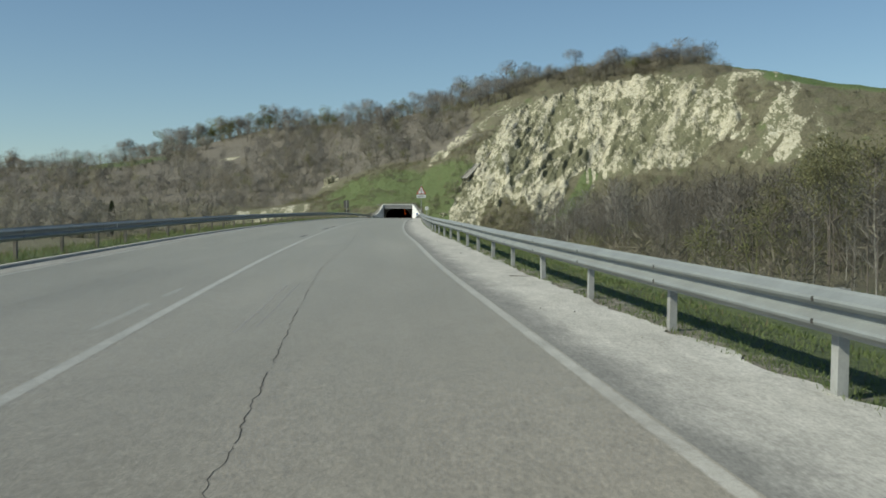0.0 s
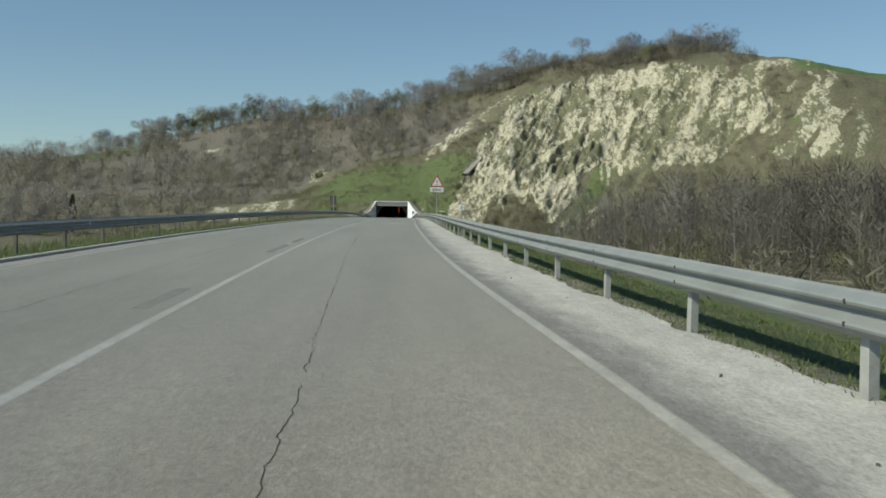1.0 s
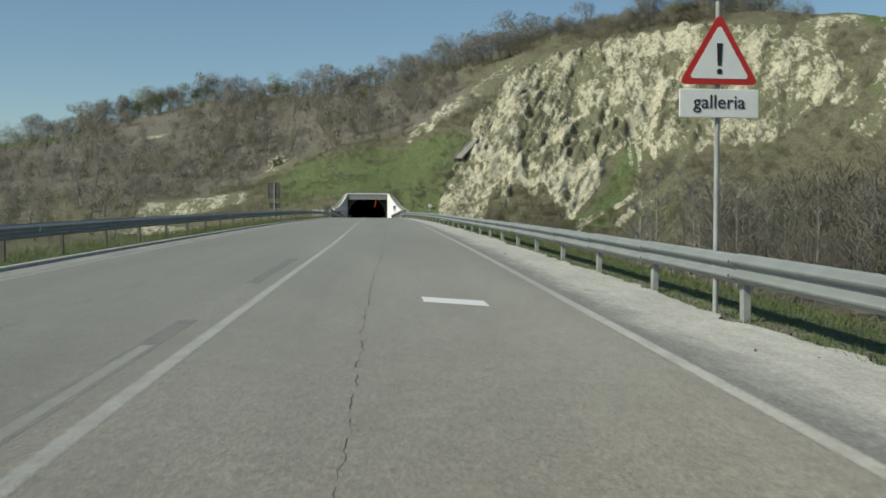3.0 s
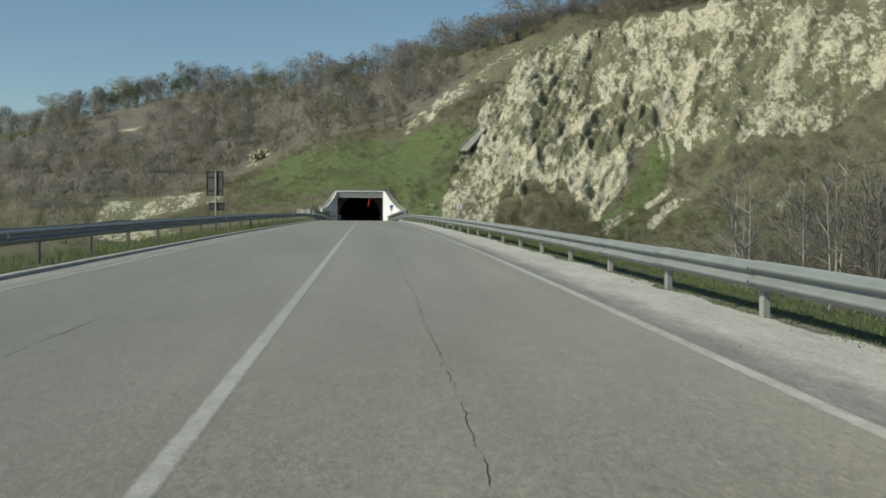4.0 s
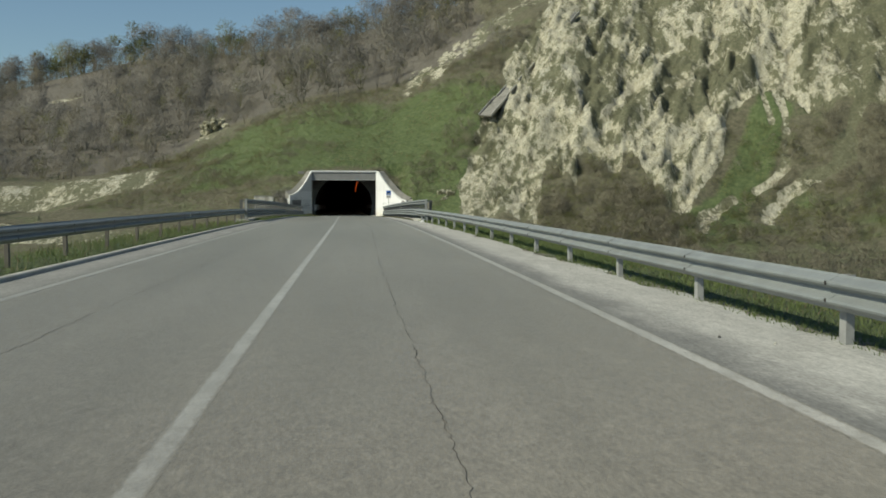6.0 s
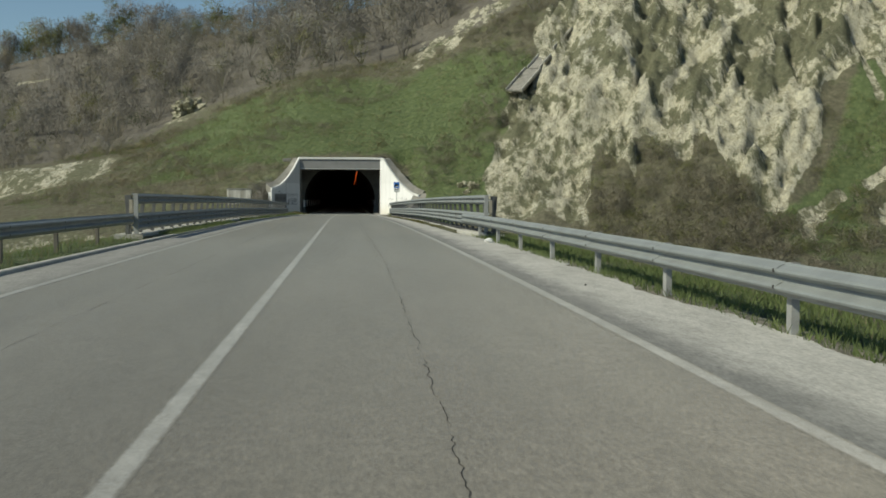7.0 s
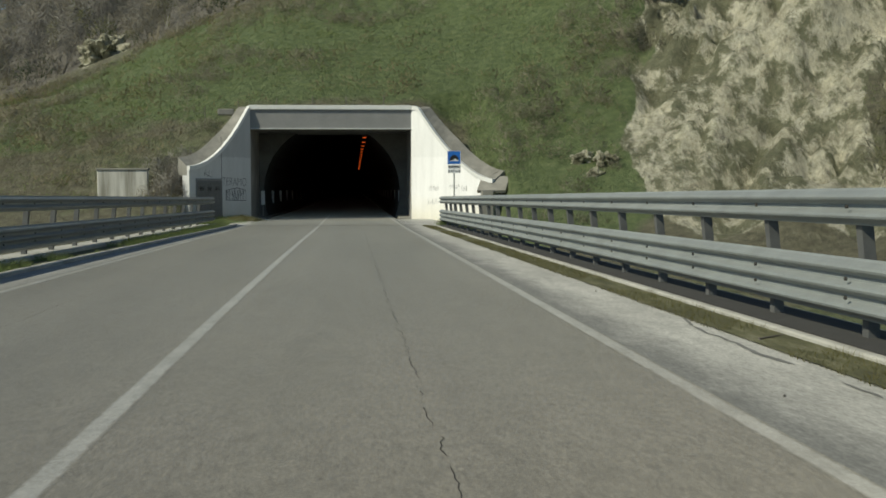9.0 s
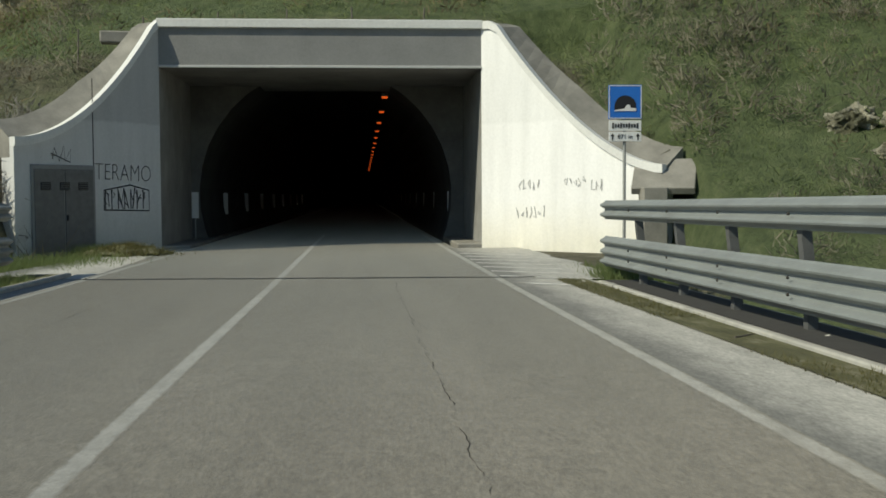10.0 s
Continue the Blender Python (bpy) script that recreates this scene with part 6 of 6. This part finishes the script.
part("road_symbol", prism(bmesh.new(), [(-0.20, -0.165), (0.20, -0.165), (0.20, -0.11), (0.10, -0.11), (0.08, -0.05), (0.03, -0.05), (-0.02, -0.12), (-0.20, -0.15)], 0.004, pose(0, -0.0205, 0)), SIGNWHITE, panel)
bm = bmesh.new()
for sx, sz, px, pz in ((0.60, 0.014, 0, 0.293), (0.60, 0.014, 0, -0.293), (0.014, 0.60, 0.293, 0), (0.014, 0.60, -0.293, 0)):
    box(bm, (sx, 0.004, sz), pose(px, -0.013, pz))
part("border", bm, SIGNWHITE, panel)
name = part("name_plate", box(bmesh.new(), (0.60, 0.02, 0.19), None, 0.005), SIGNWHITE, blue, "white plate")
name.matrix_basis = pose(0, 0, 2.82)
for k in range(10):
    part("bar", box(bmesh.new(), (0.032, 0.005, 0.07 if k % 3 else 0.095), pose(-0.225 + 0.05 * k, -0.013, 0), 0.0), BLACK, name)
length = part("length_plate", box(bmesh.new(), (0.60, 0.02, 0.17), None, 0.005), SIGNWHITE, blue, "white plate")
length.matrix_basis = pose(0, 0, 2.62)
under("lettering", letters("871 m", 0.11, BLACK), length, pose(0, -0.0125, 0) @ UP)
for sx in (-1, 1):
    part("arrow", prism(bmesh.new(), [(-0.011, -0.06), (0.011, -0.06), (0.011, 0.01), (0.036, 0.01), (0, 0.06), (-0.036, 0.01), (-0.011, 0.01)], 0.004, pose(0.235 * sx, -0.0145, 0)), BLACK, length)

# large sign for the other direction, seen from behind
SX = -10.7
gz = float(land_z(SX, 148.5)[0])
back = thing("direction_sign", pose(SX, 148.5, gz, 0, 0, -30), "dark back of a road sign on a pale pole", "road sign")
part("pole", tube(bmesh.new(), 0.05, 4.75 - gz, pose(0.12, -0.09, (4.75 - gz) / 2 - 0.15), 12), POST, back)
part("brace", tube(bmesh.new(), 0.03, 3.4 - gz, pose(0.30, 0.35, (3.4 - gz) / 2 - 0.1, -12, 4), 10), POST, back)


def sign_back(name, w, h, x, z):
    """A sheet sign from behind: the sheet with its folded rim and two rails."""
    sheet = part(name, box(bmesh.new(), (w, 0.02, h), None, 0.008), SIGNBACK, back, "dark weathered back")
    sheet.matrix_basis = pose(x, 0, z)
    for sx, sz, px, pz in ((w + 0.04, 0.04, 0, h / 2), (w + 0.04, 0.04, 0, -h / 2), (0.04, h, w / 2, 0), (0.04, h, -w / 2, 0)):
        part("rim", box(bmesh.new(), (sx, 0.05, sz), pose(px, -0.02, pz)), BLACK, sheet)
    for k in (-0.28, 0.28):
        part("rail", box(bmesh.new(), (w * 0.8, 0.045, 0.05), pose(0, -0.035, k * h), 0.005), BLACK, sheet)


sign_back("panel", 1.0, 1.22, 0.0, 3.98 - gz)
sign_back("lower_panel", 0.92, 0.36, 0.12, 2.80 - gz)

# ---- portal fittings ----
def on_wing(w, d, z, out=0.0):
    """A pose on a wing wall's face, d metres from the opening, its x to the right as one faces it and its z up."""
    a, b, along, back, run = w
    x = -along if along.x < 0 else along
    n = -back
    m = Matrix((x, -n, Vector((0, 0, 1)))).transposed().to_4x4()
    m.translation = a + along * d + n * out + Vector((0, 0, z))
    return m


door = thing("service_door", on_wing(wing_l, 3.2, 1.45, 0.03), "grey steel double service door with small louvres in the wing wall", "door")
part("frame", box(bmesh.new(), (1.90, 0.06, 2.34), pose(0, 0, 1.17), 0.01), GREYWALL, door)
for sx in (-1, 1):
    part("leaf", box(bmesh.new(), (0.87, 0.07, 2.22), pose(0.45 * sx, -0.015, 1.12), 0.008), DOOR, door)
for k in (-1, 0, 1):
    lv = part("louvre", box(bmesh.new(), (0.30, 0.08, 0.20), pose(0.56 * k, -0.02, 1.80), 0.005), BLACK, door, "dark louvre")
    for j in range(4):
        part("slat", box(bmesh.new(), (0.27, 0.03, 0.012), pose(0.56 * k, -0.068, 1.73 + 0.047 * j, 30)), DOOR, lv)
part("handle", box(bmesh.new(), (0.03, 0.05, 0.14), pose(0.06, -0.07, 1.0), 0.006), BLACK, door)
INK = plain("faded_spray_paint", (0.13, 0.135, 0.14), 0.7, vary=0.5, scale=5)
FAINT = plain("pale_spray_paint", (0.42, 0.42, 0.42), 0.7)


def stroke(pts, half):
    """A brushed line through points in x and z, as a flat ribbon facing -y."""
    bm = bmesh.new()
    pts = [Vector((x, 0, z)) for x, z in pts]
    rows = []
    for k, p in enumerate(pts):
        d = (pts[min(k + 1, len(pts) - 1)] - pts[max(k - 1, 0)]).normalized()
        n = Vector((-d.z, 0, d.x)) * half
        rows.append((bm.verts.new(p - n), bm.verts.new(p + n)))
    for (a, b), (c, d) in zip(rows, rows[1:]):
        bm.faces.new((a, c, d, b))
    return bm


graf = thing("graffiti", on_wing(wing_l, 1.28, 3.05, 0.012), "black sprayed graffiti on the shaded wing wall", "graffiti")
under("lettering", letters("TERAMO", 0.52, INK, 0.001, -0.012), graf, pose(0, 0, 0.55, 0, 1.5) @ UP @ Matrix.Diagonal((0.92, 1.25, 1, 1)))
rg = random.Random(12)
for k in range(7):
    x = -0.62 + 0.21 * k
    pts = [(x + rg.uniform(-0.03, 0.2), -0.42 + rg.uniform(0, 0.62)) for _ in range(5)]
    part("scrawl", stroke([(x, -0.4), (x, 0.12)] + pts, 0.016), INK, graf)
part("scrawl", stroke([(-0.66, -0.42), (0.85, -0.46), (0.85, 0.1), (0.2, 0.24), (-0.66, 0.1), (-0.66, -0.42)], 0.02), INK, graf)
tag = thing("graffiti", on_wing(wing_l, 3.25, 3.98, 0.012), "small black sprayed tag above the service door", "graffiti")
part("scrawl", stroke([(-0.25, -0.05), (-0.2, 0.25), (-0.05, -0.1), (0.1, 0.3), (0.12, -0.1), (0.3, 0.22), (0.28, -0.12), (-0.3, 0.1)], 0.018), INK, tag)
for d, z, n, sd in ((1.75, 2.5, 7, 3), (1.7, 3.25, 5, 4), (3.2, 3.3, 5, 6), (3.9, 3.2, 3, 8)):
    g = thing("graffiti", on_wing(wing_r, d, z, 0.012), "faint grey sprayed scrawl on the sunlit white wing wall", "graffiti")
    r = random.Random(sd)
    for k in range(n):
        x = 0.14 * (k - n / 2)
        part("scrawl", stroke([(x + r.uniform(-0.05, 0.08), r.uniform(-0.18, 0.18)) for _ in range(4)], 0.011), FAINT, g)
# joint and drip lines in the left wall
jt = thing("wall_joint", on_wing(wing_l, 2.25, 3.8, 0.006), "dark vertical construction joint in the wing wall", "joint", kind="structure")
part("gap", box(bmesh.new(), (0.022, 0.012, 2.3), pose(0, 0, 1.1)), CRACK, jt)

# reflective posts along the tunnel's sides
for k in range(9):
    for sx in (-1, 1):
        d = 311 + 7.5 * k + (2.5 if sx > 0 else 0)
        p = thing("delineator", pose(-8.02 if sx < 0 else 0.25, d, 1.55), "white reflective plate on a thin post inside the tunnel", "delineator", "tunnel delineators")
        part("post", tube(bmesh.new(), 0.02, 0.9, pose(0, 0.02, 0.45), 8), POST, p)
        part("plate", box(bmesh.new(), (0.22, 0.012, 0.82), pose(0, 0, 1.15), 0.004), SIGNWHITE, p)
# raised walkways inside
for x, w in ((-8.0, 0.9), (0.32, 0.8)):
    bm = box(bmesh.new(), (w, 120, 0.30), pose(x, 367, 1.45), 0.03)
    me = bpy.data.meshes.new("walkway")
    bm.to_mesh(me)
    bm.free()
    me.materials.append(CONCRETE)
    tagged(new("walkway", me), "raised concrete walkway along the tunnel wall", "walkway", kind="structure")

# stakes of a lost fence over the portal
stake = None
for x in (-11.2, -9.2, -7.1, -5.0, -3.0, -0.9):
    y = 309.6
    m = pose(x, y, float(land_z(x, y)[0]) - 0.15, 2.0 * math.sin(3 * x), 3.0 * math.sin(5 * x), 0)
    if stake is None:
        stake = thing("fence_stake", m, "thin dark wooden stake above the portal", "stake", "stakes over the portal")
        part("shaft", tube(bmesh.new(), 0.028, 1.35, pose(0, 0, 0.675), 8, 0.022), BARK, stake)
    else:
        copy_thing(stake, m)
# soil washed up at the foot of the shaded wing
bm = bmesh.new()
bmesh.ops.create_icosphere(bm, subdivisions=4, radius=1.0)
for v in bm.verts:
    lump = 0.85 + 0.35 * noise.noise(v.co * 2.2)
    v.co = Vector((v.co.x * 1.15 * lump, v.co.y * 0.75 * lump, max(-0.05, v.co.z * 0.26 * lump)))
mound = thing("soil_mound", pose(-8.55, 303.6, float(ROAD_Z(303.6)), 0, 0, 20), "low mound of dark mossy soil at the wall's foot", "soil")
part("body", bm, MOSS, mound)
r = np.random.RandomState(95)
x, y = -8.55 + r.normal(0, 0.5, 1800), 303.5 + r.normal(0, 0.4, 1800)
blades("weeds", x, y, ROAD_Z(y) + 0.22 * np.exp(-((x + 8.55) / 0.8) ** 2 - ((y - 303.6) / 0.6) ** 2), r.uniform(0.05, 0.22, 1800), MOSSBLADES, "dark weeds on the soil mound", 96)
block = thing("concrete_block", pose(-9.9, 308.9, 7.62, 0, 0, 8), "weathered concrete block behind the wing's top", "concrete block")
part("body", box(bmesh.new(), (0.9, 0.5, 0.35), pose(0, 0, 0.0), 0.04), CONCRETE, block)

# stained retaining wall left of the portal
ret = thing("retaining_wall", pose(-14.75, 304.2, 1.0), "low white-stained concrete wall on the slope", "wall")
part("body", box(bmesh.new(), (2.6, 0.4, 3.25), pose(0, 0, 1.62), 0.03), STAINED, ret)
part("coping", box(bmesh.new(), (2.7, 0.5, 0.10), pose(0, 0, 3.28), 0.02), CONCRETE, ret)
r = np.random.RandomState(91)
x, y = -12.4 + r.normal(0, 0.8, 700), 303.7 + r.normal(0, 0.5, 700)
blades("dry_stems", x, y, land_z(x, y), r.uniform(0.2, 1.0, 700) * 1.1, STRAW, "dry brown stems in front of the stained wall", 92)
# rubble between it and the wing
rr = random.Random(31)
for k in range(34):
    x, y = rr.uniform(-13.4, -11.2), rr.uniform(303.0, 305.0)
    s = rr.uniform(0.08, 0.22)
    bm = bmesh.new()
    bmesh.ops.create_icosphere(bm, subdivisions=1, radius=s)
    for v in bm.verts:
        v.co *= rr.uniform(0.7, 1.2)
    z = float(land_z(x, y)[0])
    st = thing("stone", pose(x, y, z + 0.3 * s, rr.uniform(0, 360), rr.uniform(0, 360)), "broken pale stone beside the wing wall", "stone", "rubble by the portal")
    part("body", bm, KERBSTONE, st)

# broken concrete drain down the cliff's left edge
A, B = Vector((17.6, 318.0, 15.9)), Vector((37.7, 345.0, 36.8))
chan = thing("drain_channel", pose(0, 0, 0), "broken concrete drain slab hanging along the cliff's edge", "drain")
slope = (B - A).normalized()
level = slope.cross(Vector((0, 0, 1))).normalized()
lie = Matrix((level, slope, level.cross(slope))).transposed().to_4x4()
for s0, s1, w, tip in ((0.0, 0.15, 2.3, 5), (0.155, 0.25, 1.9, 3), (0.30, 0.37, 1.1, -4), (0.385, 0.46, 1.2, 2), (0.53, 0.60, 0.9, 6), (0.615, 0.70, 1.0, -3), (0.78, 0.86, 0.9, 3), (0.87, 0.97, 0.9, -2)):
    p, q = A.lerp(B, s0), A.lerp(B, s1)
    ln = (q - p).length
    m = Matrix.Translation((p + q) / 2) @ lie @ pose(0, 0, 0.75, 0, tip)
    slab = part("slab", box(bmesh.new(), (w, ln, 0.26), m, 0.04), CONCRETE, chan)
    for sx in (-1, 1):
        part("rim", box(bmesh.new(), (0.16, ln, 0.30), m @ pose(sx * (w / 2 - 0.08), 0, 0.24), 0.03), KERBSTONE, slab)

# litter
rb = random.Random(5)
bm = bmesh.new()
bmesh.ops.create_icosphere(bm, subdivisions=3, radius=0.2)
for v in bm.verts:
    v.co *= 0.85 + 0.28 * noise.noise(v.co * 8)
    v.co.z = max(-0.10, v.co.z * 0.75)
    v.co.x *= 1.35
bag = thing("plastic_bag", pose(1.12, 213.0, float(ROAD_Z(213.0)) + 0.055), "crumpled white plastic bag on the shoulder", "bag")
bmesh.ops.scale(bm, vec=(0.5, 0.5, 0.55), verts=bm.verts)
part("body", bm, BAG, bag)
bm = box(bmesh.new(), (0.30, 3.9, 0.16), None, 0.04)
blk = thing("kerb_stone", pose(1.36, 219.6, float(ROAD_Z(219.6)) + 0.05, 0.2, 0, 4.5), "worn pale kerb stone at the start of the bridge", "kerb stone")
part("body", bm, KERBSTONE, blk)
for k in range(60):
    y = rb.uniform(-24, 290)
    x = float(RIGHT(y)) + rb.uniform(0.35, 1.35)
    s = rb.uniform(0.007, 0.018)
    bm = bmesh.new()
    bmesh.ops.create_icosphere(bm, subdivisions=1, radius=s)
    for v in bm.verts:
        v.co *= rb.uniform(0.6, 1.25)
    st = thing("pebble", pose(x, y, float(ROAD_Z(y)) + 0.6 * s, rb.uniform(0, 360)), "small loose stone on the dusty shoulder", "stone", "stones on the shoulder")
    part("body", bm, TAR if k % 3 else KERBSTONE, st)
for x, y, r0 in ((1.42, 285.6, 0.05), (1.15, 284.2, 0.03), (1.30, 283.4, 0.022), (1.05, 286.8, 0.02), (0.95, 292.0, 0.05), (0.75, 293.2, 0.035)):
    bm = bmesh.new()
    bmesh.ops.create_icosphere(bm, subdivisions=1, radius=r0)
    for v in bm.verts:
        v.co *= rb.uniform(0.6, 1.25)
    st = thing("stone", pose(x, y, float(ROAD_Z(y)) + 0.6 * r0, rb.uniform(0, 360)), "pale broken stone on the dusty shoulder", "stone", "stones on the shoulder")
    part("body", bm, KERBSTONE, st)
for y, o, ln in ((61.0, 0.95, 0.9), (254.5, 1.45, 0.4), (286, 1.25, 0.35), (-13.9, 1.25, 0.5)):
    tw = thing("twig", pose(float(RIGHT(y)) + o, y, float(ROAD_Z(y)) + 0.02, 0, 90, rb.uniform(-30, 80)), "dry twig lying on the shoulder", "twig")
    part("stem", tube(bmesh.new(), 0.010, ln, None, 6, 0.004), BARK, tw)

# reflectors on the guardrails
for k in range(9):
    for line, sx, lab in ((GUARD_L, -1, "white"),):
        y = -25.2 + 27.4 * k
        if y > 216:
            continue
        rf = thing("reflector", along(line, y, 0.60 - (0.13 if sx > 0 and 100 < y < 170 else 0), sx) @ pose(-0.075, 0, 0), "small %s reflector clipped to the guardrail" % lab, "reflector", "guardrail reflectors")
        part("lens", box(bmesh.new(), (0.03, 0.02, 0.11), None, 0.004), RED if sx > 0 else SIGNWHITE, rf)

# houses on the far left ridge
for x, y, w, h in ((-232, 560, 12, 6), (-214, 566, 9, 5)):
    z = float(land_z(x, y)[0])
    hs = thing("house", pose(x, y, z - 1.5, 0, 0, 12), "distant pale rendered house with a tiled roof", "house", "far houses")
    part("wall", box(bmesh.new(), (w, 8, h + 3), pose(0, 0, h / 2 - 1.5)), WHITE, hs)
    part("roof", prism(bmesh.new(), [(-w / 2 - 0.5, h), (w / 2 + 0.5, h), (0, h + 2.2)], 9, pose(0, -4.5, 0)), ROOF, hs)
    for k in range(3):
        for fl in (1.2, 3.9):
            wd = part("window", box(bmesh.new(), (0.8, 0.12, 1.0), pose(-w / 3 + k * w / 3, -4.02, fl + 0.7)), BLACK, hs)
            part("sill", box(bmesh.new(), (1.3, 0.25, 0.12), pose(-w / 3 + k * w / 3, -4.08, fl - 0.06)), CONCRETE, wd)
